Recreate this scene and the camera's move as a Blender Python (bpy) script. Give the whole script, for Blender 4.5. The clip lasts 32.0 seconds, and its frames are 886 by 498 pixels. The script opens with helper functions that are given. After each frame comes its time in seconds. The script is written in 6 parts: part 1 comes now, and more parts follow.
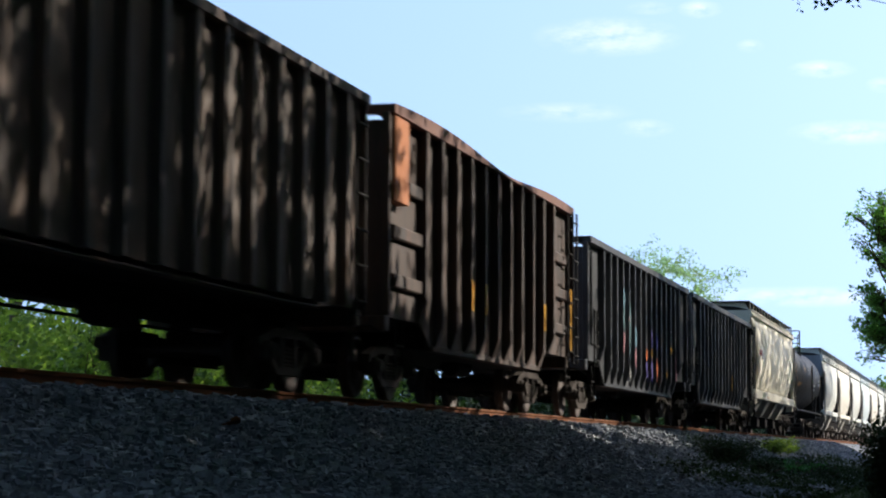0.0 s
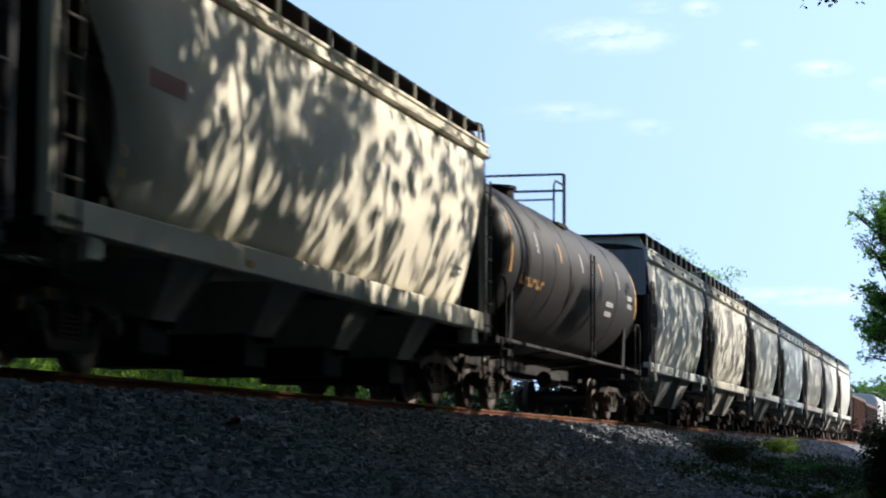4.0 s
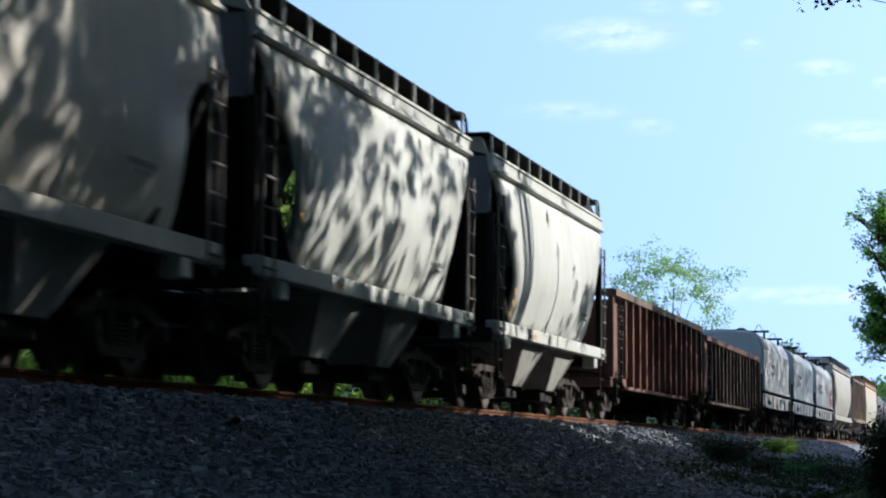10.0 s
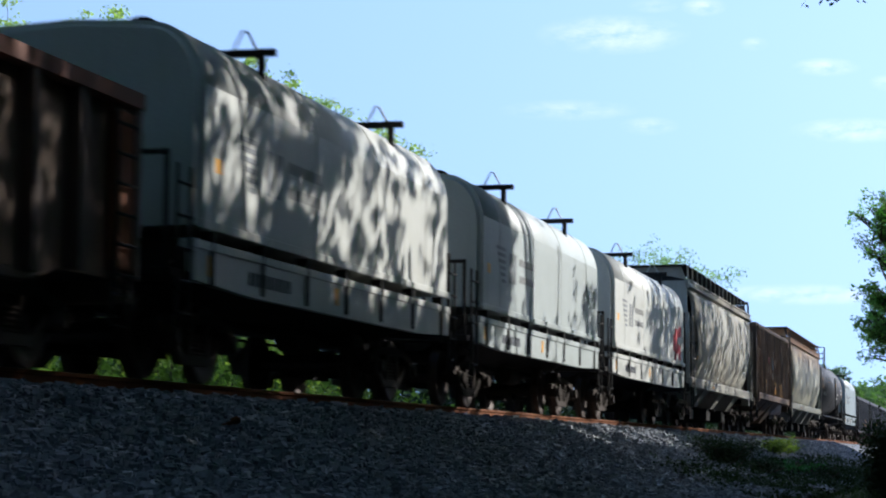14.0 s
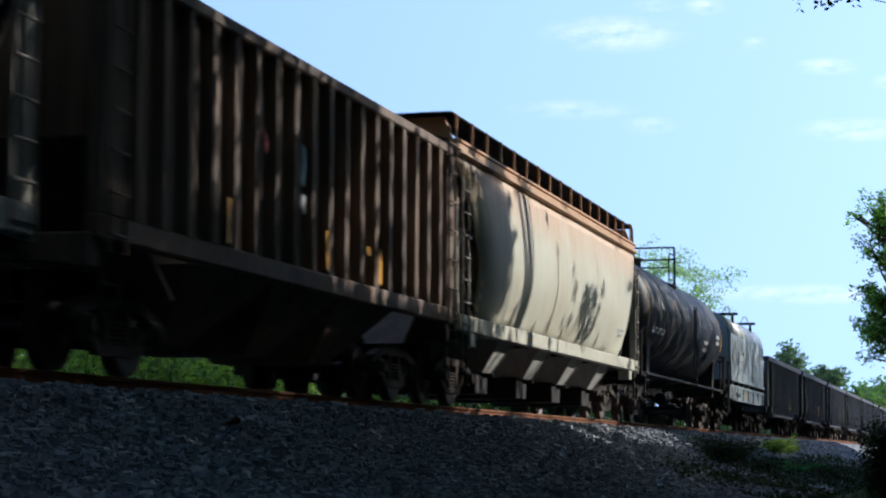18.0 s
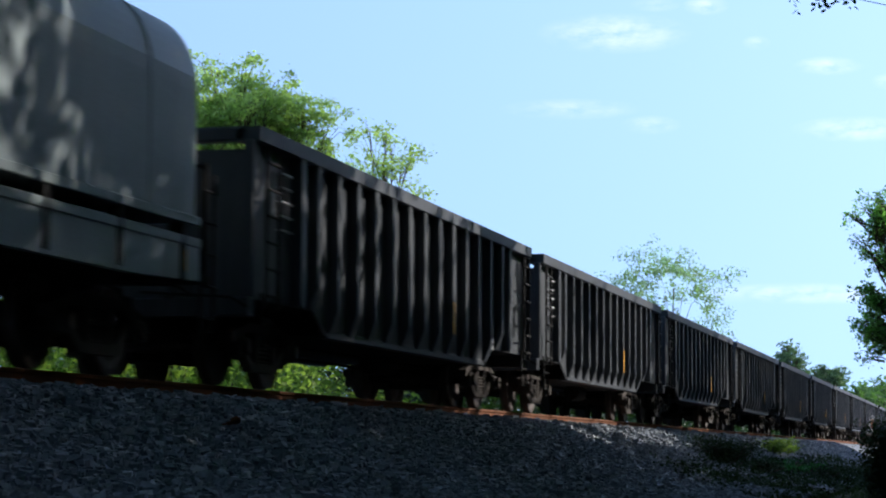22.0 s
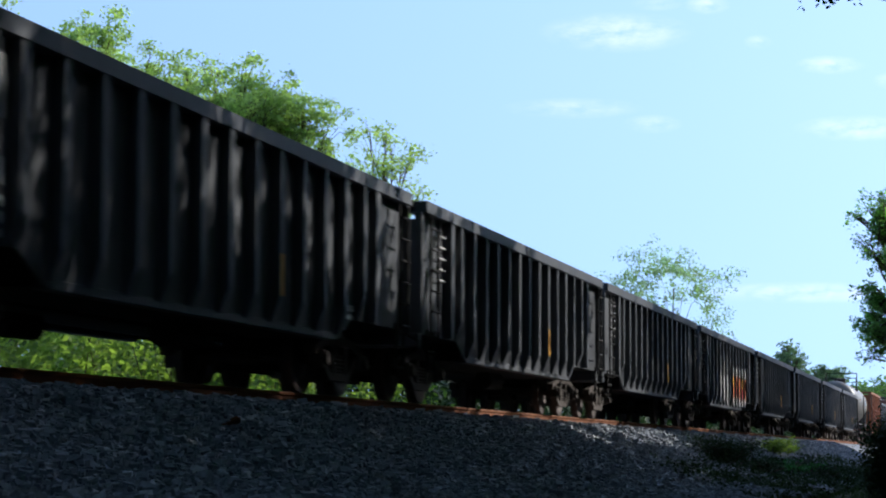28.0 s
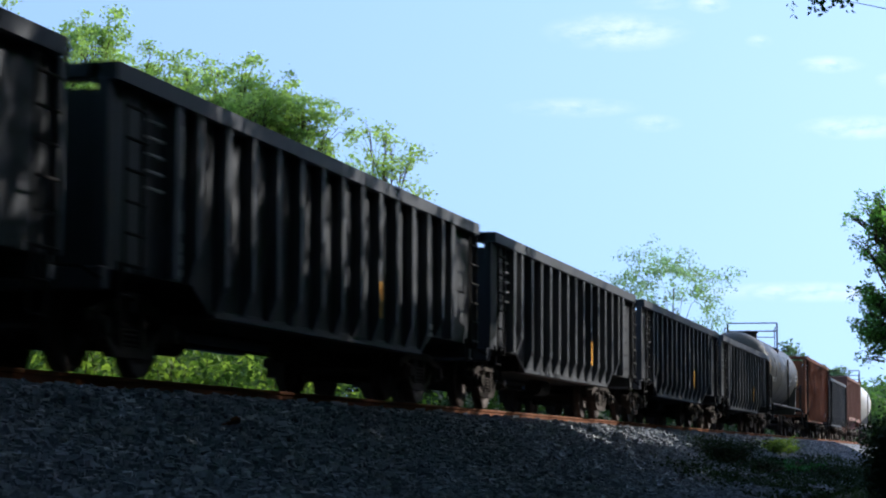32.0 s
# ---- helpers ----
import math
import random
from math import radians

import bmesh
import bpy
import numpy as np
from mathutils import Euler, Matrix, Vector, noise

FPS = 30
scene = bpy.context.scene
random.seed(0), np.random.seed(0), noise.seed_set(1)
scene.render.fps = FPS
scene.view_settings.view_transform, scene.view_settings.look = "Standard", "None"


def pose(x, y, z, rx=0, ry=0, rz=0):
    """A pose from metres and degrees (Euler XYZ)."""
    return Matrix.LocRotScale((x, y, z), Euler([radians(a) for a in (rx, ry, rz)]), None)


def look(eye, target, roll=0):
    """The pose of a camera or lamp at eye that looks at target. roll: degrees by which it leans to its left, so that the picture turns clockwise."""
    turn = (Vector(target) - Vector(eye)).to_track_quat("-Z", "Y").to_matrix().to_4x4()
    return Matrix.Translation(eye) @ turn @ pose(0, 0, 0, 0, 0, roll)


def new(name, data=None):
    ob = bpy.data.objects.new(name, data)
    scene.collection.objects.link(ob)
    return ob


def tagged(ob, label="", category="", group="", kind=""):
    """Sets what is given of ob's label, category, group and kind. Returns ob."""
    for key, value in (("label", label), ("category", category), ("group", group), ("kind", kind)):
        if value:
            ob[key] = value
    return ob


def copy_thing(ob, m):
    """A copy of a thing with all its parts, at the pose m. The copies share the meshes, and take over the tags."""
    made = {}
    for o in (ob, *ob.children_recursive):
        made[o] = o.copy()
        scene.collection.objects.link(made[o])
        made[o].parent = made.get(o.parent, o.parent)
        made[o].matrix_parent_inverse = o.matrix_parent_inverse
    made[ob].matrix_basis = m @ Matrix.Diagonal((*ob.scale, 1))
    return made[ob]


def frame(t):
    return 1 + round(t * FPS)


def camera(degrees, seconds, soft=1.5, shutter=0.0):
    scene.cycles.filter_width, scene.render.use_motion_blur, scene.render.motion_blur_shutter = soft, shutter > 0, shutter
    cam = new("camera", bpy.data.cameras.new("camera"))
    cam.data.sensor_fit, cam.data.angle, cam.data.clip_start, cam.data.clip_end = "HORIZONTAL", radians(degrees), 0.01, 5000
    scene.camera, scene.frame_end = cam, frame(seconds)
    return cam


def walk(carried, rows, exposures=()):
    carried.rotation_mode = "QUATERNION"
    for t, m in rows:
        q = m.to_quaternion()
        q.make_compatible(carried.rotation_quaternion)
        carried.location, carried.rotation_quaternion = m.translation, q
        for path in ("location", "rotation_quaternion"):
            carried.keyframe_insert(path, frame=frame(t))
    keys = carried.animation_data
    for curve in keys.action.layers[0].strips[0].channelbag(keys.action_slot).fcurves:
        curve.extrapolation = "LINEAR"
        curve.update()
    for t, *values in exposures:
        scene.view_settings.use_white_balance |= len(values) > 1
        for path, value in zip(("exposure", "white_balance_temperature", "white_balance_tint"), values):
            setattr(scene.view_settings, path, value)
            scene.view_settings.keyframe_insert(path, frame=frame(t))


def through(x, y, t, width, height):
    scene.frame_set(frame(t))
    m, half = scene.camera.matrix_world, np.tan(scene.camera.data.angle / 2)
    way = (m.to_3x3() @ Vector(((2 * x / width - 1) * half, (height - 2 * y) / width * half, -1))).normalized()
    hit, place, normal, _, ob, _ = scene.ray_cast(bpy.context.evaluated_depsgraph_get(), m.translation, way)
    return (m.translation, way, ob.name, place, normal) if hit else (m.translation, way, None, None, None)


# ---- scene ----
# Camera on a low tripod below the railway bank. X runs along the track, rail tops are z = 0,
# the near side of the cars is y = 0.
EYE = Vector((0.0, -7.977, -0.754))
YAW, PITCH, ROLL = radians(14.353), radians(5.467), 0.283
AIM = EYE + Vector((math.cos(YAW) * math.cos(PITCH), math.sin(YAW) * math.cos(PITCH), math.sin(PITCH)))
SPEED, LENGTH = 14.82, 32.0
cam = camera(23.75, LENGTH, soft=2.0, shutter=0.4)
STAND = look(EYE, AIM, ROLL)
walk(cam, [(0.0, STAND), (LENGTH, STAND)], exposures=[(0.0, 0.54, 6450, 15), (5.9, 0.54, 6450, 15), (7.1, 0.47, 5900, 15), (LENGTH, 0.47, 5900, 15)])

# Light: clear afternoon sky, one sun from behind the camera's right shoulder, far down the track.
TO_SUN = Vector((0.95, -1.1, 0.78)).normalized()
world = bpy.data.worlds.new("world")
scene.world = world
world.use_nodes = True
wn = world.node_tree.nodes
sky = wn.new("ShaderNodeTexSky")
sky.sky_type, sky.sun_disc = "NISHITA", False
sky.sun_elevation = math.asin(TO_SUN.z)
sky.sun_rotation = math.atan2(TO_SUN.x, TO_SUN.y)
sky.air_density, sky.dust_density, sky.ozone_density = 1.0, 0.7, 1.5
wn["Background"].inputs["Strength"].default_value = 0.196
# the air is clear and even here: the sky changes little from the horizon upwards
sky_co, sky_up = wn.new("ShaderNodeTexCoord"), wn.new("ShaderNodeVectorMath")
sky_up.operation, sky_up.inputs[1].default_value, sky_up.inputs[2].default_value = "MULTIPLY_ADD", (1, 1, 0.15), (0, 0, 0.325)
world.node_tree.links.new(sky_co.outputs["Generated"], sky_up.inputs[0])
world.node_tree.links.new(sky_up.outputs[0], sky.inputs["Vector"])
world.node_tree.links.new(sky.outputs[0], wn["Background"].inputs["Color"])
sun_data = bpy.data.lights.new("sun", "SUN")
sun_data.energy, sun_data.angle, sun_data.color = 5.0, radians(0.53), (1.0, 0.95, 0.81)
sun = new("sun", sun_data)
sun.matrix_world = look(TO_SUN * 60, (0, 0, 0))


# ---- materials ----
def node_mat(name):
    m = bpy.data.materials.new(name)
    m.use_nodes = True
    n, l = m.node_tree.nodes, m.node_tree.links
    return m, n, l, n["Principled BSDF"]


def tex(n, l, scale, stretch=(1, 1, 1), detail=4.0, rough=0.6, shift=True):
    """Noise in the thing's own space, shifted from object to object."""
    co = n.new("ShaderNodeTexCoord")
    mp = n.new("ShaderNodeMapping")
    mp.inputs["Scale"].default_value = stretch
    l.new(co.outputs["Object"], mp.inputs["Vector"])
    if shift:
        info = n.new("ShaderNodeObjectInfo")
        mul = n.new("ShaderNodeMath")
        mul.operation = "MULTIPLY"
        mul.inputs[1].default_value = 37.0
        l.new(info.outputs["Random"], mul.inputs[0])
        l.new(mul.outputs[0], mp.inputs["Location"])
    t = n.new("ShaderNodeTexNoise")
    t.inputs["Scale"].default_value, t.inputs["Detail"].default_value, t.inputs["Roughness"].default_value = scale, detail, rough
    l.new(mp.outputs[0], t.inputs["Vector"])
    return t.outputs["Fac"]


def ramp(n, l, fac, stops):
    r = n.new("ShaderNodeValToRGB")
    e = r.color_ramp.elements
    while len(e) < len(stops):
        e.new(0.5)
    for k, (pos, col) in enumerate(stops):
        e[k].position = pos
        e[k].color = (col, col, col, 1) if isinstance(col, (int, float)) else (*col, 1)
    l.new(fac, r.inputs[0])
    return r.outputs[0]


def mix(n, l, fac, a, b, kind="MIX"):
    m = n.new("ShaderNodeMix")
    m.data_type, m.blend_type = "RGBA", kind
    for sock, val in ((m.inputs["Factor"], fac), (m.inputs["A"], a), (m.inputs["B"], b)):
        if isinstance(val, (int, float)):
            sock.default_value = val
        elif isinstance(val, tuple):
            sock.default_value = (*val, 1)
        else:
            l.new(val, sock)
    return m.outputs["Result"]


def bump(n, l, b, fac, strength, dist=0.01):
    k = n.new("ShaderNodeBump")
    k.inputs["Strength"].default_value, k.inputs["Distance"].default_value = strength, dist
    l.new(fac, k.inputs["Height"])
    l.new(k.outputs[0], b.inputs["Normal"])


def painted(name, base, stain, amount, rough=0.55, rust=0.25, rust_colour=(0.16, 0.06, 0.025), spec=0.4, rust_from=None):
    """Weathered paint on steel: blotches, streaks that run down, rust blooms and fine grit."""
    m, n, l, b = node_mat(name)
    blot = ramp(n, l, tex(n, l, 0.55, (1, 1, 1), 5), [(0.35, 0.0), (0.72, 1.0)])
    streak = ramp(n, l, tex(n, l, 1.0, (4.2, 4.2, 0.22), 6, 0.7), [(0.46, 0.0), (0.74, 1.0)])
    grit = tex(n, l, 38.0, (1, 1, 1), 3)
    c = mix(n, l, mix(n, l, 1.0, blot, (amount, amount, amount), "MULTIPLY"), base, stain)
    c = mix(n, l, mix(n, l, 1.0, streak, (amount, amount, amount), "MULTIPLY"), c, stain)
    bloom = ramp(n, l, tex(n, l, 1.7, (1.5, 1.5, 0.5), 8, 0.72), [(0.60 - 0.12 * rust, 0.0), (0.78 - 0.1 * rust, 1.0)])
    bloom = mix(n, l, 1.0, bloom, (rust, rust, rust), "MULTIPLY")
    if rust_from:
        # rust that has run down from the roof edge, ragged at its lower end
        co, sep = n.new("ShaderNodeTexCoord"), n.new("ShaderNodeSeparateXYZ")
        l.new(co.outputs["Object"], sep.inputs[0])
        rag = n.new("ShaderNodeMath")
        rag.operation, rag.inputs[1].default_value = "MULTIPLY_ADD", 1.6
        l.new(tex(n, l, 1.3, (3.0, 3.0, 0.3), 6, 0.7), rag.inputs[0])
        l.new(sep.outputs["Z"], rag.inputs[2])
        run = n.new("ShaderNodeMapRange")
        run.inputs["From Min"].default_value, run.inputs["From Max"].default_value = rust_from[0] + 0.8, rust_from[1] + 0.8
        l.new(rag.outputs[0], run.inputs["Value"])
        bloom = mix(n, l, 1.0, bloom, run.outputs[0], "ADD")
    c = mix(n, l, bloom, c, rust_colour)
    c = mix(n, l, 0.25, c, mix(n, l, 1.0, c, ramp(n, l, grit, [(0.3, 0.55), (0.7, 1.25)]), "MULTIPLY"))
    l.new(c, b.inputs["Base Color"])
    b.inputs["Roughness"].default_value = rough
    b.inputs["Specular IOR Level"].default_value = spec
    bump(n, l, b, tex(n, l, 3.0, (1, 1, 1), 6), 0.22, 0.02)
    return m


def plain(name, base, rough=0.7, metal=0.0, vary=0.35, scale=14.0):
    m, n, l, b = node_mat(name)
    f = tex(n, l, scale, (1, 1, 1), 5)
    g = tex(n, l, scale * 0.12, (1, 1, 1), 3)
    dark = tuple(v * (1 - vary) for v in base)
    lite = tuple(min(1, v * (1 + vary)) for v in base)
    l.new(mix(n, l, ramp(n, l, g, [(0.3, 0.0), (0.7, 1.0)]), mix(n, l, f, dark, base), mix(n, l, f, base, lite)), b.inputs["Base Color"])
    b.inputs["Roughness"].default_value, b.inputs["Metallic"].default_value = rough, metal
    b.inputs["Specular IOR Level"].default_value = 0.2 if rough >= 0.8 else 0.5
    bump(n, l, b, f, 0.2, 0.008)
    return m


def leafy(name, dark, light, through=0.45, glow=(1.05, 1.6, 0.65)):
    m, n, l, b = node_mat(name)
    geo = n.new("ShaderNodeNewGeometry")
    co = n.new("ShaderNodeTexCoord")
    t = n.new("ShaderNodeTexNoise")
    t.inputs["Scale"].default_value = 0.5
    l.new(co.outputs["Object"], t.inputs["Vector"])
    c = mix(n, l, geo.outputs["Random Per Island"], dark, light)
    c = mix(n, l, ramp(n, l, t.outputs["Fac"], [(0.35, 0.0), (0.65, 0.6)]), c, light)
    l.new(c, b.inputs["Base Color"])
    b.inputs["Roughness"].default_value, b.inputs["Specular IOR Level"].default_value = 0.6, 0.15
    tr = n.new("ShaderNodeBsdfTranslucent")
    l.new(mix(n, l, 1.0, c, glow, "MULTIPLY"), tr.inputs["Color"])
    ms = n.new("ShaderNodeMixShader")
    ms.inputs[0].default_value = through
    l.new(b.outputs[0], ms.inputs[1])
    l.new(tr.outputs[0], ms.inputs[2])
    l.new(ms.outputs[0], n["Material Output"].inputs["Surface"])
    return m


def earthy(name, a, b_, c_, scale, bumpy, dist=0.05):
    m, n, l, b = node_mat(name)
    f = tex(n, l, scale, (1, 1, 1), 8, 0.7, False)
    g = tex(n, l, scale * 0.07, (1, 1, 1), 4, 0.6, False)
    col = mix(n, l, ramp(n, l, f, [(0.3, 0.0), (0.7, 1.0)]), a, b_)
    l.new(mix(n, l, ramp(n, l, g, [(0.42, 0.0), (0.62, 1.0)]), col, c_), b.inputs["Base Color"])
    b.inputs["Roughness"].default_value = 0.95
    bump(n, l, b, f, bumpy, dist)
    return m


def stony(name):
    m, n, l, b = node_mat(name)
    geo = n.new("ShaderNodeNewGeometry")
    col = ramp(n, l, geo.outputs["Random Per Island"],
               [(0.0, (0.10, 0.115, 0.135)), (0.4, (0.155, 0.172, 0.198)), (0.80, (0.23, 0.25, 0.275)), (0.97, (0.33, 0.34, 0.345))])
    f = tex(n, l, 30.0, (1, 1, 1), 5, 0.7, False)
    col = mix(n, l, 0.5, col, mix(n, l, 1.0, col, ramp(n, l, f, [(0.3, 0.5), (0.7, 1.4)]), "MULTIPLY"))
    l.new(col, b.inputs["Base Color"])
    b.inputs["Roughness"].default_value = 0.8
    bump(n, l, b, f, 0.4, 0.01)
    return m


GREY_HOPPER = painted("grey_hopper_paint", (0.61, 0.625, 0.57), (0.37, 0.355, 0.30), 0.45, rust=0.3, rust_colour=(0.30, 0.15, 0.06))
WARM_HOPPER = painted("warm_grey_hopper_paint", (0.70, 0.67, 0.58), (0.47, 0.42, 0.33), 0.5, rust=0.35, rust_colour=(0.34, 0.17, 0.07))
COOL_HOPPER = painted("cool_grey_hopper_paint", (0.56, 0.63, 0.62), (0.38, 0.41, 0.39), 0.45, rust=0.25, rust_colour=(0.26, 0.15, 0.08))
TAN_HOPPER = painted("tan_hopper_paint", (0.74, 0.69, 0.55), (0.60, 0.53, 0.40), 0.35, rust=0.15)
RUSTY_HOPPER = painted("rust_stained_hopper_paint", (0.42, 0.42, 0.335), (0.32, 0.26, 0.17), 0.5, rust=0.2, rust_colour=(0.42, 0.19, 0.07), rust_from=(3.1, 4.5))
DULL_HOPPER = painted("dull_grey_hopper_paint", (0.34, 0.34, 0.30), (0.24, 0.19, 0.13), 0.55, rust=0.5, rust_colour=(0.24, 0.12, 0.06))
BLACK_CAR = painted("black_car_paint", (0.028, 0.031, 0.037), (0.105, 0.104, 0.104), 0.5, 0.42, rust=0.15, rust_colour=(0.07, 0.035, 0.02))
DUSTY_BLACK = painted("dusty_black_car_paint", (0.030, 0.034, 0.041), (0.088, 0.09, 0.092), 0.55, 0.48, rust=0.12, rust_colour=(0.08, 0.04, 0.02))
RUST_BLACK = painted("rust_streaked_black_paint", (0.060, 0.044, 0.036), (0.25, 0.165, 0.105), 0.8, 0.7, rust=0.7, rust_colour=(0.16, 0.07, 0.035))
SOOTY_BLACK = painted("sooty_rust_black_paint", (0.024, 0.019, 0.018), (0.085, 0.048, 0.030), 0.75, 0.7, rust=0.7, rust_colour=(0.13, 0.05, 0.022))
RUST_BROWN = painted("rust_brown_paint", (0.12, 0.045, 0.030), (0.20, 0.10, 0.07), 0.7, 0.75, rust=0.6, rust_colour=(0.22, 0.075, 0.03))
ORANGE_RUST = painted("orange_rust_paint", (0.26, 0.08, 0.025), (0.10, 0.045, 0.03), 0.6, 0.75, rust=0.5)
CORNER_ORANGE = painted("orange_corner_paint", (0.46, 0.15, 0.04), (0.30, 0.11, 0.05), 0.4, 0.7, rust=0.3)
BAY_GREY = painted("dirty_grey_bay_paint", (0.46, 0.45, 0.40), (0.20, 0.18, 0.15), 0.7, 0.7, rust=0.3)
BARE_BROWN = painted("faded_brown_black_paint", (0.045, 0.038, 0.036), (0.15, 0.105, 0.075), 0.8, 0.7, rust=0.55, rust_colour=(0.25, 0.12, 0.055))
SILVER_HOOD = painted("silver_grey_hood_paint", (0.40, 0.44, 0.43), (0.30, 0.32, 0.29), 0.4, 0.5, rust=0.15)
DULL_HOOD = painted("dull_green_grey_hood_paint", (0.28, 0.32, 0.315), (0.20, 0.225, 0.21), 0.5, 0.40, rust=0.2)
PALE_HOOD = painted("pale_grey_hood_paint", (0.53, 0.54, 0.50), (0.38, 0.37, 0.33), 0.4, 0.5, rust=0.15)
TANK_BLACK = painted("black_tank_paint", (0.012, 0.012, 0.013), (0.030, 0.026, 0.024), 0.55, 0.55, rust=0.25, rust_colour=(0.11, 0.05, 0.025), spec=0.22)
TANK_WHITE = painted("white_tank_paint", (0.40, 0.39, 0.36), (0.26, 0.23, 0.19), 0.4, 0.4, rust=0.1)
TANK_OLIVE = painted("dull_olive_tank_paint", (0.060, 0.058, 0.048), (0.13, 0.11, 0.085), 0.5, 0.45, rust=0.3)
# hopper ladders are a darker grey-brown than the sides
LADDER_GREY = painted("dirty_ladder_paint", (0.24, 0.22, 0.19), (0.10, 0.08, 0.06), 0.6, 0.7, rust=0.4)
# end sheets are darker and bluer than the side paints
END_GREY = painted("grimy_end_paint", (0.22, 0.235, 0.26), (0.10, 0.095, 0.09), 0.6, 0.6, rust=0.25)
# grimy underframe steel; also the painted shade in hopper end recesses
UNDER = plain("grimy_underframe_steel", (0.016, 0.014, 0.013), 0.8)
TRUCK = plain("dusty_truck_steel", (0.052, 0.041, 0.033), 0.85)
WHEEL = plain("worn_wheel_steel", (0.055, 0.038, 0.03), 0.6, 0.4)
RAIL_RUST = plain("rusty_rail_side", (0.135, 0.048, 0.016), 0.85, 0.0, 0.4, 9.0)
RAIL_TOP = plain("polished_rail_head", (0.45, 0.42, 0.40), 0.3, 0.9, 0.2)
TIE_WOOD = plain("creosoted_tie_wood", (0.055, 0.042, 0.032), 0.9, 0.0, 0.5, 6.0)
WHITE_MARK = plain("white_stencil_paint", (0.55, 0.55, 0.53), 0.6)
FADED_MARK = plain("faded_stencil_paint", (0.26, 0.26, 0.25), 0.6)
WORN_MARK = plain("worn_pale_stencil_paint", (0.36, 0.36, 0.35), 0.6)
GREY_MARK = plain("worn_grey_emblem_paint", (0.19, 0.20, 0.21), 0.6)
DARK_MARK = plain("dark_stencil_paint", (0.05, 0.055, 0.07), 0.6)
YELLOW_MARK = plain("yellow_reflector_strip", (0.75, 0.36, 0.03), 0.45, 0.0, 0.15)
BRIGHT_ORANGE = plain("bright_orange_reflector", (0.85, 0.24, 0.015), 0.4, 0.0, 0.12)
AMBER_MARK = plain("worn_amber_stencil_paint", (0.40, 0.20, 0.05), 0.6)
PINK_MARK = plain("faded_pink_spray_paint", (0.38, 0.17, 0.19), 0.6)
TEAL_MARK = plain("faded_teal_spray_paint", (0.10, 0.20, 0.22), 0.6)
RED_MARK = plain("red_spray_paint", (0.42, 0.03, 0.04), 0.6)
ORANGE_MARK = plain("orange_spray_paint", (0.65, 0.16, 0.04), 0.6)
BLUE_MARK = plain("pale_blue_spray_paint", (0.22, 0.42, 0.52), 0.6)
PURPLE_MARK = plain("purple_spray_paint", (0.16, 0.13, 0.42), 0.6)
BARK = plain("tree_bark", (0.10, 0.075, 0.055), 0.95, 0.0, 0.45, 5.0)
LEAF_SPRING = leafy("spring_green_leaves", (0.13, 0.20, 0.065), (0.36, 0.47, 0.18), 0.45, (1.4, 1.6, 0.7))
LEAF_DEEP = leafy("deep_green_leaves", (0.028, 0.08, 0.026), (0.065, 0.17, 0.05), 0.45, (0.72, 1.6, 0.62))
LEAF_PINE = leafy("pine_needles", (0.025, 0.055, 0.025), (0.06, 0.10, 0.04), 0.2)
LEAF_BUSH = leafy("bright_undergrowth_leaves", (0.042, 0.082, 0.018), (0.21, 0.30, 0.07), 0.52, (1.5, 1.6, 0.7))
# pine needles lightened to stand in for distance haze
LEAF_HAZED = leafy("distant_pine_needles", (0.07, 0.11, 0.075), (0.17, 0.22, 0.14), 0.35)
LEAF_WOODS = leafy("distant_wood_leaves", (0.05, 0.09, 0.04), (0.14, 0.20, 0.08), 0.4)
LEAF_PALE = leafy("pale_backlit_leaves", (0.14, 0.18, 0.13), (0.32, 0.38, 0.26), 0.45)
LEAF_HANG = leafy("shaded_maple_leaves", (0.12, 0.21, 0.08), (0.32, 0.47, 0.18), 0.5)
# near black: at the bank foot, shade is put into this leaf colour
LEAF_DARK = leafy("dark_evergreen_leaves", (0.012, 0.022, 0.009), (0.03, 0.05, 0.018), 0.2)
DARK_FEATHER = plain("dark_feathers", (0.03, 0.03, 0.035), 0.8)
# near black, with the shade between roof and walk put into the colour
WALK = plain("blackened_walk_steel", (0.018, 0.017, 0.016), 0.85)
GRASS = leafy("grass_blades", (0.025, 0.04, 0.014), (0.06, 0.085, 0.03), 0.3)
SOIL = earthy("grassy_soil", (0.045, 0.05, 0.025), (0.09, 0.10, 0.04), (0.075, 0.06, 0.04), 6.0, 0.5)
BALLAST = earthy("ballast_bed", (0.07, 0.08, 0.094), (0.16, 0.175, 0.198), (0.115, 0.125, 0.137), 16.0, 1.0, 0.06)
STONE = stony("ballast_stone")


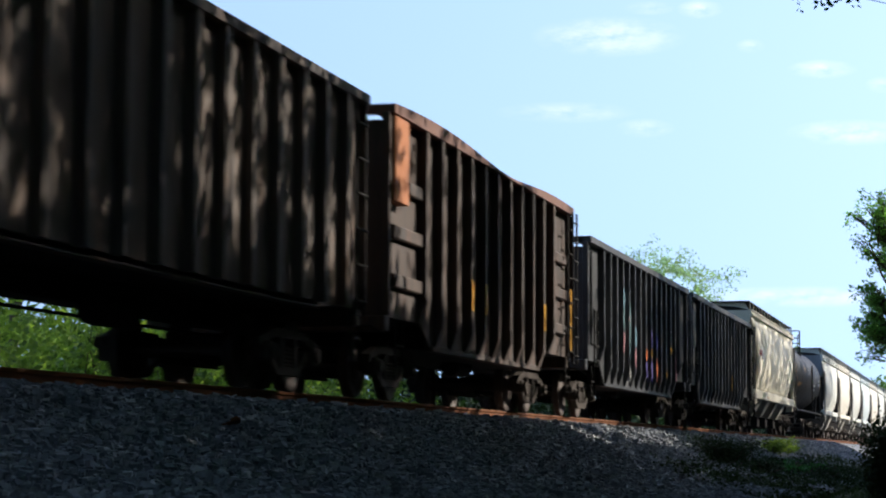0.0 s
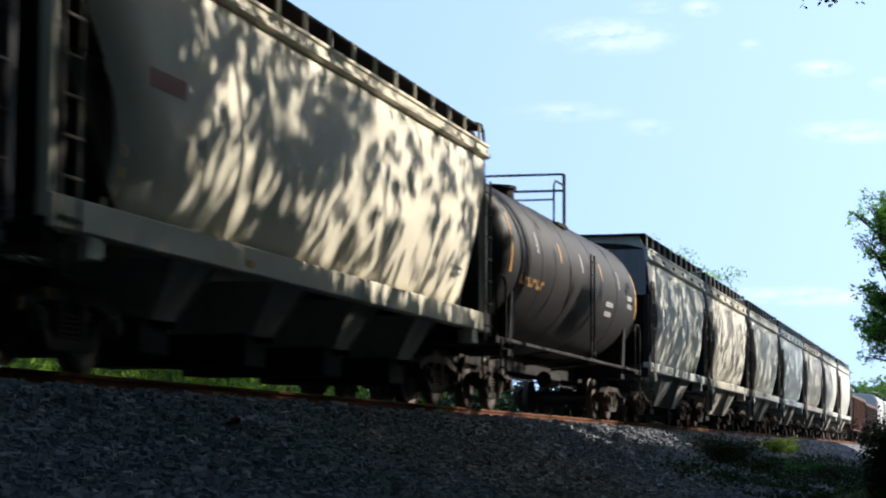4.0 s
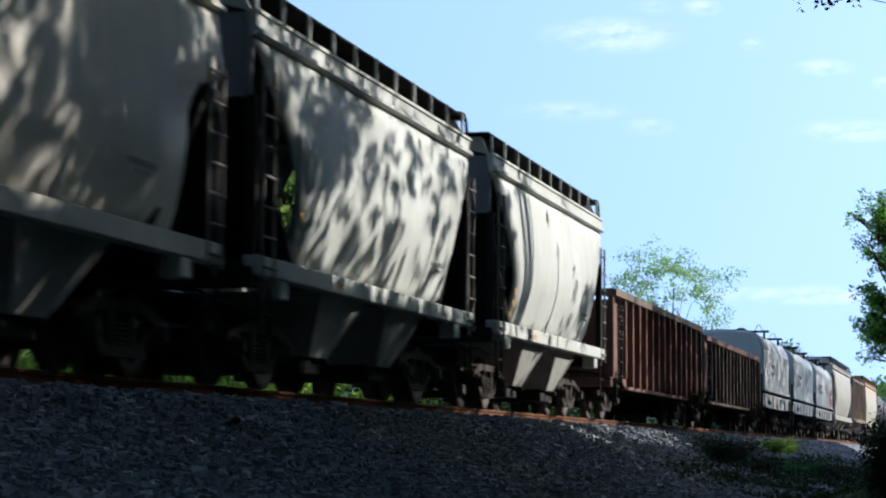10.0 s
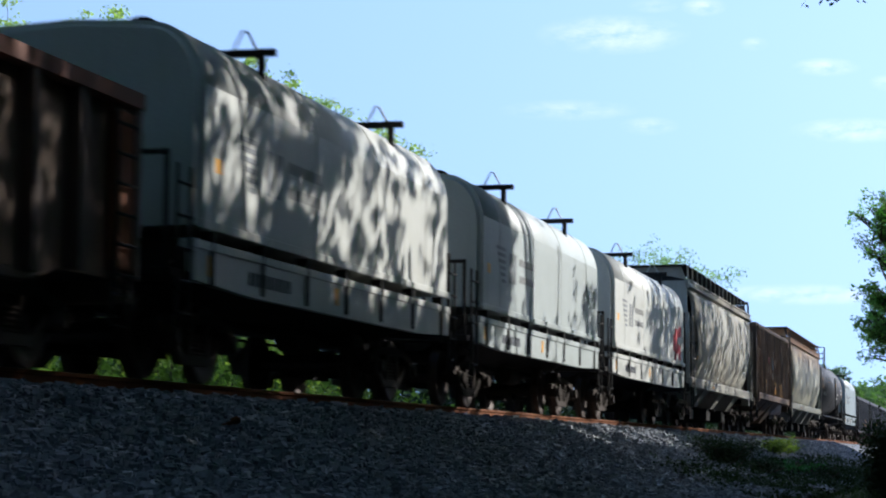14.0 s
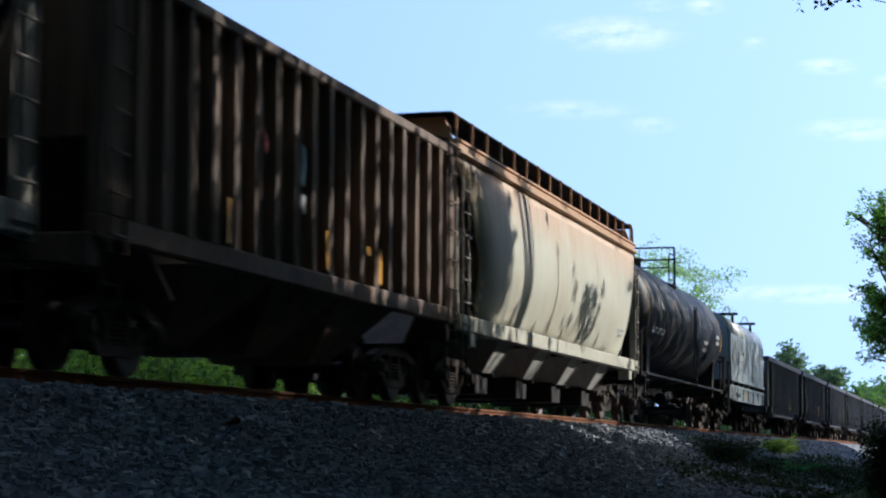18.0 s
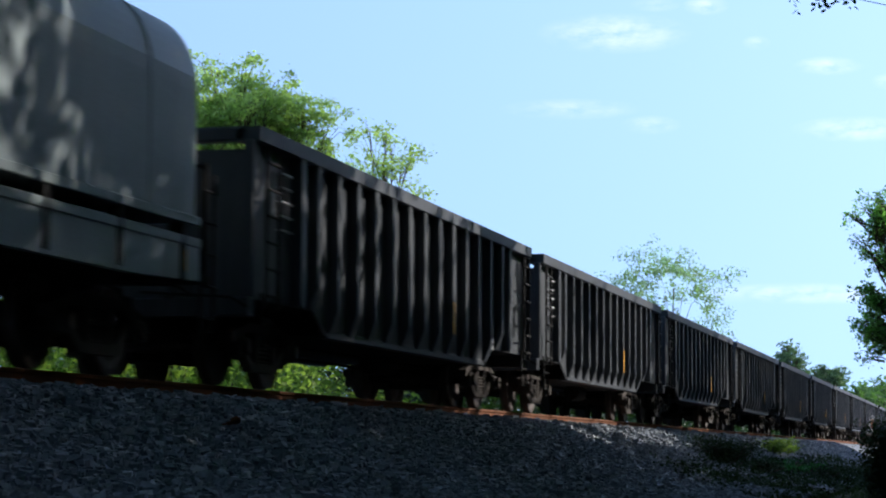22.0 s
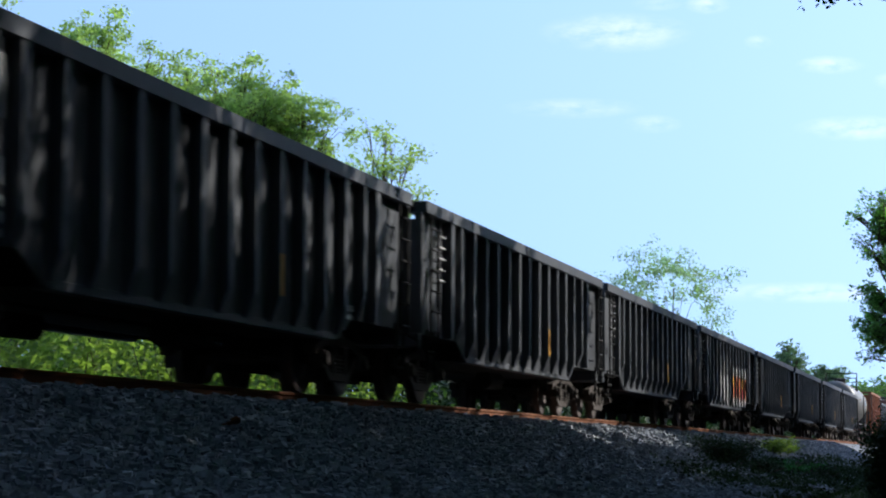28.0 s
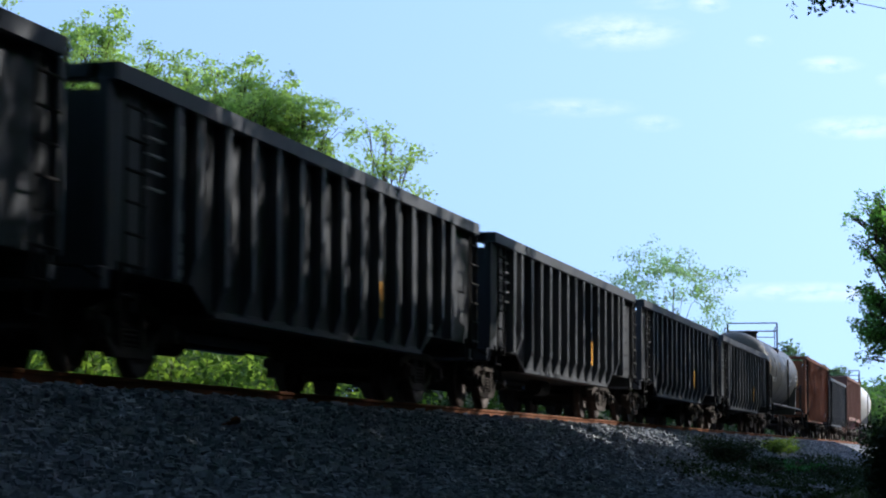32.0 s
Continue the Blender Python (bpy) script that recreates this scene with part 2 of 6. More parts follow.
def cloudy(name, share):
    """Thin cloud, see-through towards its ragged edge; emission stands in for the sunlight on it."""
    m, n, l, b = node_mat(name)
    co = n.new("ShaderNodeTexCoord")
    mp = n.new("ShaderNodeMapping")
    mp.inputs["Location"].default_value, mp.inputs["Scale"].default_value = (-0.5, -0.5, 0), (1, 1, 0)
    l.new(co.outputs["Generated"], mp.inputs["Vector"])
    ln = n.new("ShaderNodeVectorMath")
    ln.operation = "LENGTH"
    l.new(mp.outputs[0], ln.inputs[0])
    soft = ramp(n, l, ln.outputs["Value"], [(0.10, 1.0), (0.48, 0.0)])
    wisp = ramp(n, l, tex(n, l, 0.018, (1.0, 2.6, 1.0), 6, 0.62), [(0.36, 0.0), (0.68, 1.0)])
    al = mix(n, l, 1.0, soft, wisp, "MULTIPLY")
    al = mix(n, l, 1.0, al, (share, share, share), "MULTIPLY")
    em = n.new("ShaderNodeEmission")
    em.inputs["Color"].default_value, em.inputs["Strength"].default_value = (1.0, 0.97, 0.93, 1), 1.15
    tr = n.new("ShaderNodeBsdfTransparent")
    ms = n.new("ShaderNodeMixShader")
    l.new(al, ms.inputs[0])
    l.new(tr.outputs[0], ms.inputs[1])
    l.new(em.outputs[0], ms.inputs[2])
    l.new(ms.outputs[0], n["Material Output"].inputs["Surface"])
    return m


CLOUD, CLOUD_FAINT = cloudy("thin_cloud", 0.35), cloudy("faint_cloud", 0.2)


# ---- mesh helpers ----
def part(name, bm, material, parent, label=""):
    me = bpy.data.meshes.new(name)
    bm.normal_update()
    bm.to_mesh(me)
    bm.free()
    me.materials.append(material)
    return shared(name, me, parent, label)


def shared(name, me, parent, label=""):
    ob = new(name, me)
    ob.parent = parent
    if label:
        tagged(ob, label)
    return ob


def mesh_of(name, verts, faces, material, smooth=False):
    """A mesh straight from arrays of corners and of equal-sided faces."""
    verts, faces = np.asarray(verts, np.float32), np.asarray(faces, np.int32)
    me = bpy.data.meshes.new(name)
    k = faces.shape[1]
    me.vertices.add(len(verts))
    me.vertices.foreach_set("co", verts.ravel())
    me.loops.add(faces.size)
    me.loops.foreach_set("vertex_index", faces.ravel())
    me.polygons.add(len(faces))
    me.polygons.foreach_set("loop_start", np.arange(0, faces.size, k, dtype=np.int32))
    me.polygons.foreach_set("use_smooth", np.full(len(faces), smooth))
    me.update(calc_edges=True)
    me.materials.append(material)
    return me


def box(bm, x0, x1, y0, y1, z0, z1, edge=0.0):
    r = bmesh.ops.create_cube(bm, size=1.0)
    for v in r["verts"]:
        v.co = Vector(((x0 + x1) / 2 + v.co.x * (x1 - x0), (y0 + y1) / 2 + v.co.y * (y1 - y0), (z0 + z1) / 2 + v.co.z * (z1 - z0)))
    if edge:
        es = list({e for v in r["verts"] for e in v.link_edges})
        bmesh.ops.bevel(bm, geom=es, offset=edge, segments=1, affect="EDGES")
    return bm


def hexa(bm, low, high):
    """A solid between two four-cornered rings."""
    vs = [bm.verts.new(p) for p in (*low, *high)]
    bm.faces.new(vs[3::-1])
    bm.faces.new(vs[4:])
    for k in range(4):
        bm.faces.new((vs[k], vs[(k + 1) % 4], vs[4 + (k + 1) % 4], vs[4 + k]))
    return bm


def extrude(bm, outline, axis, a, b):
    """A flat outline drawn out along x (outline in y, z) or y (outline in x, z)."""
    at = (lambda p, s: (s, p[0], p[1])) if axis == "x" else (lambda p, s: (p[0], s, p[1]))
    one, two = [bm.verts.new(at(p, a)) for p in outline], [bm.verts.new(at(p, b)) for p in outline]
    bm.faces.new(one[::-1])
    bm.faces.new(two)
    for k in range(len(outline)):
        j = (k + 1) % len(outline)
        bm.faces.new((one[k], one[j], two[j], two[k]))
    bmesh.ops.recalc_face_normals(bm, faces=bm.faces)
    return bm


def rod(bm, a, b, r, n=6, r2=None):
    a, b = Vector(a), Vector(b)
    d = b - a
    m = Matrix.Translation((a + b) / 2) @ d.to_track_quat("Z", "Y").to_matrix().to_4x4()
    bmesh.ops.create_cone(bm, cap_ends=True, segments=n, radius1=r, radius2=r if r2 is None else r2, depth=d.length, matrix=m)
    return bm


def rods(bm, points, r, n=6):
    """One bent round bar through the points, in one piece."""
    pts = [Vector(p) for p in points]
    last, side = None, None
    for k, p in enumerate(pts):
        d = (pts[min(k + 1, len(pts) - 1)] - pts[max(k - 1, 0)]).normalized()
        if side is None:
            side = d.orthogonal()
        side = (side - d * side.dot(d)).normalized()
        up = d.cross(side)
        ring = [bm.verts.new(p + r * (math.cos(2 * math.pi * j / n) * side + math.sin(2 * math.pi * j / n) * up)) for j in range(n)]
        if last:
            for j in range(n):
                bm.faces.new((last[j], last[(j + 1) % n], ring[(j + 1) % n], ring[j]))
        else:
            bm.faces.new(ring[::-1])
        last = ring
    bm.faces.new(last)
    return bm


def lathe(bm, profile, n, m):
    """Turns a profile of (radius, height) round an axis set by the pose m."""
    rings = [[bm.verts.new(m @ Vector((r * math.cos(2 * math.pi * k / n), r * math.sin(2 * math.pi * k / n), h))) for k in range(n)] for r, h in profile]
    for a, b in zip(rings, rings[1:]):
        for k in range(n):
            bm.faces.new((a[k], a[(k + 1) % n], b[(k + 1) % n], b[k]))
    bm.faces.new(rings[0][::-1])
    bm.faces.new(rings[-1])
    bmesh.ops.recalc_face_normals(bm, faces=bm.faces)
    return bm


B = bmesh.new


# ---- ground, ballast, track ----
def ground_height(x, y):
    """Fields on both sides of the railway bank, a shallow swell far off."""
    d = np.abs(y - 1.6)
    z = np.interp(d, [0, 2.2, 4.5, 6.0, 9.0, 20.0, 60.0, 400.0, 4000.0], [-1.0, -1.0, -1.65, -1.80, -1.82, -1.7, -1.0, 1.0, 2.0])
    return z + 0.06 * np.sin(x * 0.9) * np.sin(y * 1.3 + 0.4) * (d > 6.5) * (d < 60)


def build_ground():
    xs = np.unique(np.concatenate([np.linspace(-4000, -60, 16), np.linspace(-60, 220, 141), np.linspace(220, 4500, 24)]))
    ys = np.unique(np.concatenate([np.linspace(-3000, -40, 10), np.linspace(-40, 40, 81), np.linspace(40, 3500, 14)]))
    gx, gy = np.meshgrid(xs, ys, indexing="ij")
    v = np.stack([gx, gy, ground_height(gx, gy)], -1).reshape(-1, 3)
    i = np.arange(len(xs) * len(ys)).reshape(len(xs), len(ys))
    f = np.stack([i[:-1, :-1], i[1:, :-1], i[1:, 1:], i[:-1, 1:]], -1).reshape(-1, 4)
    ob = new("ground", mesh_of("ground", v, f, SOIL, True))
    tagged(ob, "shaded weedy soil below the railway bank", "ground", kind="structure")


BED = [(-4.4, -1.72), (-2.9, -1.42), (-2.0, -1.12), (-1.1, -0.72), (-0.25, -0.29), (0.15, -0.20), (3.05, -0.20), (3.45, -0.29), (4.3, -0.72), (5.2, -1.12), (6.1, -1.42), (7.6, -1.72)]


def bed_height(y):
    return np.interp(y, [p[0] for p in BED], [p[1] for p in BED])


def surface(x, y):
    """Top of the ground or, on the bank, of the ballast."""
    on_bank = float(bed_height(y)) if -4.4 < y < 7.6 else -9.0
    return max(float(ground_height(np.float64(x), np.float64(y))), on_bank)


def build_bed():
    xs = np.unique(np.concatenate([np.linspace(-700, 5, 30), np.linspace(5, 120, 460), np.linspace(120, 1500, 120)]))
    ys = np.linspace(-4.4, 7.6, 81)
    gx, gy = np.meshgrid(xs, ys, indexing="ij")
    rng = np.random.default_rng(3)
    gz = bed_height(gy) + rng.normal(0, 0.012, gx.shape) * (np.abs(gy - 1.6) > 1.6) + 0.03 * np.sin(gx * 0.7 + gy) * (gy < -0.3)
    v = np.stack([gx, gy, gz], -1).reshape(-1, 3)
    i = np.arange(len(xs) * len(ys)).reshape(len(xs), len(ys))
    f = np.stack([i[:-1, :-1], i[1:, :-1], i[1:, 1:], i[:-1, 1:]], -1).reshape(-1, 4)
    ob = new("ballast_bed", mesh_of("ballast_bed", v, f, BALLAST, False))
    return tagged(ob, "sloping bed of grey crushed-stone railway ballast", "ballast", kind="structure")


def stone_shapes():
    """A few rough stone shapes as arrays of corners, and their common faces."""
    v = np.array([(x, y, z) for z in (-0.62, 0.62) for y in (-0.7, 0.7) for x in (-0.7, 0.7)])
    f = np.array([(0, 2, 3), (0, 3, 1), (4, 5, 7), (4, 7, 6), (0, 1, 5), (0, 5, 4), (1, 3, 7), (1, 7, 5), (3, 2, 6), (3, 6, 7), (2, 0, 4), (2, 4, 6)])
    rng = np.random.default_rng(5)
    return [v * rng.uniform(0.55, 1.35, (len(v), 3)) * np.array([1.0, rng.uniform(0.6, 0.95), rng.uniform(0.5, 0.8)]) for _ in range(12)], f


def scatter_stones(x0, x1, y0, y1, per_m2, small, big, seed):
    shapes, f = stone_shapes()
    rng = np.random.default_rng(seed)
    n = int((x1 - x0) * (y1 - y0) * per_m2)
    px, py = rng.uniform(x0, x1, n), rng.uniform(y0, y1, n)
    size = rng.uniform(small, big, n) * np.where(rng.random(n) < 0.08, 1.5, 1.0)
    pz = bed_height(py) + 0.03 * np.sin(px * 0.7 + py) * (py < -0.3) + size * rng.uniform(-0.1, 0.35, n)
    th, ph = rng.uniform(0, 6.283, n), rng.normal(0, 0.5, n)
    kind = rng.integers(0, len(shapes), n)
    base = np.stack(shapes)[kind] * size[:, None, None]
    c, s = np.cos(th)[:, None], np.sin(th)[:, None]
    x, y, z = base[..., 0], base[..., 1], base[..., 2]
    cp, sp = np.cos(ph)[:, None], np.sin(ph)[:, None]
    y, z = y * cp - z * sp, y * sp + z * cp
    v = np.stack([x * c - y * s + px[:, None], x * s + y * c + py[:, None], z + pz[:, None]], -1).reshape(-1, 3)
    return v, (f[None] + (np.arange(n) * len(shapes[0]))[:, None, None]).reshape(-1, 3)


def build_stones(bed):
    for k, (x0, x1, y0, y1, d, a, b) in enumerate([(9.0, 26.0, -4.4, 0.25, 230, 0.032, 0.066), (26.0, 48.0, -4.4, 0.25, 170, 0.034, 0.066), (48.0, 120.0, -4.4, 0.25, 75, 0.040, 0.072)]):
        v, f = scatter_stones(x0, x1, y0, y1, d, a, b, 20 + k)
        ob = new("loose_ballast", mesh_of("loose_ballast", v, f, STONE))
        tagged(ob, "loose grey crushed stones on the bank", "ballast", kind="stuff")
    shapes, f = stone_shapes()
    meshes = [mesh_of("stone", s * 0.05, f, STONE) for s in shapes]
    rng = random.Random(8)
    for k in range(290):
        x, y = rng.uniform(10.5, 22.0), rng.uniform(-3.6, -0.3)
        ob = shared("stone", meshes[k % len(meshes)], bed)
        ob.matrix_basis = pose(x, y, float(bed_height(y)) + 0.03 * math.sin(x * 0.7 + y) + 0.022, rng.uniform(-25, 25), rng.uniform(-25, 25), rng.uniform(0, 360))


RAIL = [(-0.07, -0.175), (0.07, -0.175), (0.07, -0.160), (0.012, -0.140), (0.012, -0.050), (0.034, -0.040), (0.034, -0.006), (0.026, 0.0), (-0.026, 0.0), (-0.034, -0.006), (-0.034, -0.040), (-0.012, -0.050), (-0.012, -0.140), (-0.07, -0.160)]


def build_track():
    root = tagged(new("railway_track"), "rusty steel rails on dark wooden ties in ballast", "railway track", kind="structure")
    for y in (0.85, 2.35):
        ob = part("rail", extrude(B(), [(y + a, z) for a, z in RAIL], "x", -700, 1500), RAIL_RUST, root)
        part("running_surface", box(B(), -700, 1500, y - 0.024, y + 0.024, -0.002, 0.0015), RAIL_TOP, ob, "polished steel running surface")
    tie = box(B(), -0.11, 0.11, 0.30, 2.90, -0.36, -0.178, 0.012)
    first = part("tie", tie, TIE_WOOD, root)
    first.location.x = 12.0
    for k in range(1, 260):
        shared("tie", first.data, root).location.x = 12.0 + 0.52 * k + random.uniform(-0.03, 0.03)
    bm = B()
    for y in (0.85, 2.35):
        box(bm, -0.09, 0.09, y - 0.17, y + 0.17, -0.190, -0.172)
        for sx in (-0.05, 0.05):
            for sy in (-0.09, 0.09):
                box(bm, sx - 0.012, sx + 0.012, y + sy - 0.012, y + sy + 0.012, -0.19, -0.145)
    plate = part("tie_plate", bm, RAIL_RUST, root)
    plate.location.x = 12.0
    for k in range(1, 120):
        shared("tie_plate", plate.data, root).location.x = 12.0 + 0.52 * k


build_ground()
bed = build_bed()
build_track()


# ---- railway cars ----
# Each car's own space: x along the track with the leading end at -length / 2, y = -1.6 the side beside the camera, z = 0 the rail top.
SHARED = {}


def once(key, make, material):
    """The one mesh behind alike parts."""
    if key not in SHARED:
        bm = make()
        me = bpy.data.meshes.new(key)
        bm.normal_update()
        bm.to_mesh(me)
        bm.free()
        me.materials.append(material)
        SHARED[key] = me
    return SHARED[key]


def side_frame_mesh():
    """Cast frame: a top member, a sagging bottom member, two columns and journal boxes, open between."""
    bm = B()
    extrude(bm, [(-1.15, 0.50), (-1.15, 0.62), (-0.60, 0.76), (0.60, 0.76), (1.15, 0.62), (1.15, 0.50), (0.95, 0.54), (0.56, 0.65), (-0.56, 0.65), (-0.95, 0.54)], "y", -0.07, 0.07)
    extrude(bm, [(-0.95, 0.54), (-0.80, 0.56), (-0.40, 0.29), (0.40, 0.29), (0.80, 0.56), (0.95, 0.54), (0.45, 0.18), (-0.45, 0.18)], "y", -0.06, 0.06)
    for s in (-1, 1):
        box(bm, s * 0.27 - 0.05, s * 0.27 + 0.05, -0.07, 0.07, 0.26, 0.67)
        box(bm, s * 0.89 - 0.13, s * 0.89 + 0.13, -0.13, 0.08, 0.34, 0.58, 0.025)
        rod(bm, (s * 0.89, -0.19, 0.46), (s * 0.89, -0.12, 0.46), 0.095, 12)
    return bm


def spring_mesh():
    return lathe(B(), [(0.050 + 0.02 * (k % 2), 0.28 + 0.026 * k) for k in range(11)], 8, Matrix())


def wheelset_mesh():
    bm = B()
    prof = [(0.10, -0.09), (0.30, -0.05), (0.39, -0.07), (0.455, -0.07), (0.46, 0.03), (0.49, 0.045), (0.49, 0.07), (0.39, 0.07), (0.30, 0.03), (0.10, 0.07)]
    for y, flip in ((-0.75, 1), (0.75, -1)):
        m = pose(0, y, 0, -90 * flip)
        lathe(bm, prof, 28, m)
        lathe(bm, [(0.085, -0.32), (0.10, -0.30), (0.10, -0.20), (0.085, -0.18)], 12, m)
    rod(bm, (0, -1.05, 0), (0, 1.05, 0), 0.075, 10)
    for y in (-0.80, 0.80):
        for k in range(4):
            box(bm, 0.17 * math.cos(k * 1.571) - 0.02, 0.17 * math.cos(k * 1.571) + 0.02, y - 0.02, y + 0.02, 0.17 * math.sin(k * 1.571) - 0.02, 0.17 * math.sin(k * 1.571) + 0.02)
    return bm


def bolster_mesh():
    bm = B()
    hexa(bm, [(-0.16, -1.0, 0.42), (0.16, -1.0, 0.42), (0.16, 1.0, 0.42), (-0.16, 1.0, 0.42)], [(-0.20, -1.0, 0.66), (0.20, -1.0, 0.66), (0.20, 1.0, 0.66), (-0.20, 1.0, 0.66)])
    lathe(bm, [(0.20, 0.64), (0.20, 0.72)], 14, Matrix())
    box(bm, -1.05, 1.05, -0.30, -0.22, 0.30, 0.40)
    box(bm, -1.05, 1.05, 0.22, 0.30, 0.30, 0.40)
    return bm


def add_truck(car, x):
    t = shared("truck", once("truck", bolster_mesh, UNDER), car)
    t.location.x = x
    for s in (-1, 1):
        w = shared("wheelset", once("wheelset", wheelset_mesh, WHEEL), t)
        w.location = (0.89 * s, 0, 0.46)
        f = shared("side_frame", once("side_frame", side_frame_mesh, TRUCK), t)
        f.location.y = 1.02 * s
        for k in (-1, 0, 1):
            g = shared("spring", once("spring", spring_mesh, TRUCK), t)
            g.location = (0.15 * k, 1.02 * s, 0)


def coupler_mesh():
    bm = B()
    box(bm, 0.0, 0.62, -0.09, 0.09, 0.80, 1.0, 0.02)
    extrude(bm, [(0.55, 0.72), (0.80, 0.72), (0.86, 0.80), (0.86, 1.0), (0.80, 1.06), (0.55, 1.06)], "y", -0.16, 0.14)
    return bm


def hose_mesh():
    bm = B()
    return rods(bm, [(0.2, -0.35, 0.78), (0.34, -0.37, 0.62), (0.52, -0.36, 0.46), (0.72, -0.32, 0.44)], 0.028, 6)


def add_ends(car, half, reach=0.75):
    """Couplers, air hoses and uncoupling levers at both ends."""
    for s in (-1, 1):
        for name, make in (("coupler", coupler_mesh), ("air_hose", hose_mesh)):
            c = shared(name, once(name, make, UNDER), car)
            c.matrix_basis = pose(s * (half - 0.86 + reach), 0, 0, 0, 0, 0 if s > 0 else 180)
        part("uncoupling_lever", rods(B(), [(s * (half + 0.05), -1.5, 0.86), (s * (half + 0.05), -1.30, 0.98), (s * (half + 0.08), -0.2, 1.05)], 0.016, 5), UNDER, car)


def add_ladder(car, x, y, z0, z1, width=0.42, rungs=6, material=UNDER, facing="side"):
    """Two stiles with separate rungs on a side or an end of a car."""
    bm, n = B(), max(2, rungs)
    at = (lambda a, z: (x + a, y, z)) if facing == "side" else (lambda a, z: (x, y + a, z))
    rods(bm, [at(-width / 2, z1), at(-width / 2, z0), at(width / 2, z0), at(width / 2, z1)], 0.022, 5)
    lad = part("ladder", bm, material, car)
    key = "rung_%s_%.2f_%s" % (facing, width, material.name)
    me = once(key, lambda: rods(B(), [(-width / 2, 0, 0), (width / 2, 0, 0)] if facing == "side" else [(0, -width / 2, 0), (0, width / 2, 0)], 0.017, 6), material)
    for k in range(n):
        r = shared("rung", me, lad)
        r.location = (x, y - (0.03 if facing == "side" else 0), z0 + (z1 - z0) * (k + 0.4) / n)
    return lad


def add_grabs(car, x, y, zs, width, material):
    for z in zs:
        part("grab_iron", rods(B(), [(x - width / 2, y + 0.06, z), (x - width / 2, y, z), (x + width / 2, y, z), (x + width / 2, y + 0.06, z)], 0.014, 5), material, car)


def add_step(car, x, z=0.42):
    """A stirrup step below the corner of the car."""
    bm = B()
    rods(bm, [(x - 0.2, -1.56, z + 0.62), (x - 0.19, -1.57, z), (x + 0.19, -1.57, z), (x + 0.2, -1.56, z + 0.62)], 0.02, 5)
    rod(bm, (x - 0.19, -1.57, z + 0.3), (x + 0.19, -1.57, z + 0.3), 0.018, 5)
    part("stirrup_step", bm, UNDER, car)


def add_mark(car, name, x, z, w, h, y, material, label=""):
    """A stencilled or sprayed patch, a few millimetres proud of the steel."""
    part(name, box(B(), x - w / 2, x + w / 2, y - 0.004, y + 0.002, z - h / 2, z + h / 2), material, car, label)


def add_underframe(car, half, z=0.80, mid=True):
    bm = B()
    box(bm, -half + 0.1, half - 0.1, -0.22, 0.22, z, z + 0.30, 0.02)
    part("centre_sill", bm, UNDER, car)
    if mid:
        bm = B()
        rod(bm, (-1.3, 0.55, z - 0.08), (-0.4, 0.55, z - 0.08), 0.15, 12)
        part("brake_cylinder", bm, UNDER, car)
        bm = B()
        rod(bm, (0.5, -0.6, z - 0.1), (1.5, -0.6, z - 0.1), 0.17, 12)
        part("air_reservoir", bm, UNDER, car)
        part("brake_rod", rods(B(), [(-half + 2.2, -0.35, z - 0.16), (half - 2.2, -0.35, z - 0.16)], 0.02, 5), UNDER, car)


def rib_mesh(top, bottom, depth, width, flare):
    """An upright post on the side; it thins back to the sheet at its foot."""
    bm = B()
    w = width / 2
    hexa(bm, [(-w, -1.60, bottom + flare), (w, -1.60, bottom + flare), (w, -1.60 + depth, bottom + flare), (-w, -1.60 + depth, bottom + flare)],
         [(-w, -1.60, top), (w, -1.60, top), (w, -1.60 + depth, top), (-w, -1.60 + depth, top)])
    if flare:
        hexa(bm, [(-w * 1.5, -1.60 + depth * 0.75, bottom), (w * 1.5, -1.60 + depth * 0.75, bottom), (w * 1.5, -1.60 + depth, bottom), (-w * 1.5, -1.60 + depth, bottom)],
             [(-w, -1.60, bottom + flare), (w, -1.60, bottom + flare), (w, -1.60 + depth, bottom + flare), (-w, -1.60 + depth, bottom + flare)])
    return bm


def bent_beam(x0, x1, y0, y1, z0, z1, wavy):
    """A chord that years of loading have bent a little out of line."""
    n = 14 if wavy else 1
    bm, rings = B(), []
    for k in range(n + 1):
        x = x0 + (x1 - x0) * k / n
        t = k / n
        d = wavy * (0.9 * math.sin(math.pi * 1.15 * t) * math.exp(-3.0 * t) + 0.35 * math.sin(9.0 * t) - 0.8 * math.exp(-((t - 0.55) / 0.16) ** 2))
        rings.append([bm.verts.new((x, y, z)) for y, z in ((y0, z0 - 0.002), (y1, z0 - 0.002), (y1, z1 + d), (y0, z1 + d))])
    for a, b in zip(rings, rings[1:]):
        for j in range(4):
            bm.faces.new((a[j], a[(j + 1) % 4], b[(j + 1) % 4], b[j]))
    bm.faces.new(rings[0][::-1])
    bm.faces.new(rings[-1])
    bmesh.ops.recalc_face_normals(bm, faces=bm.faces)
    return bm


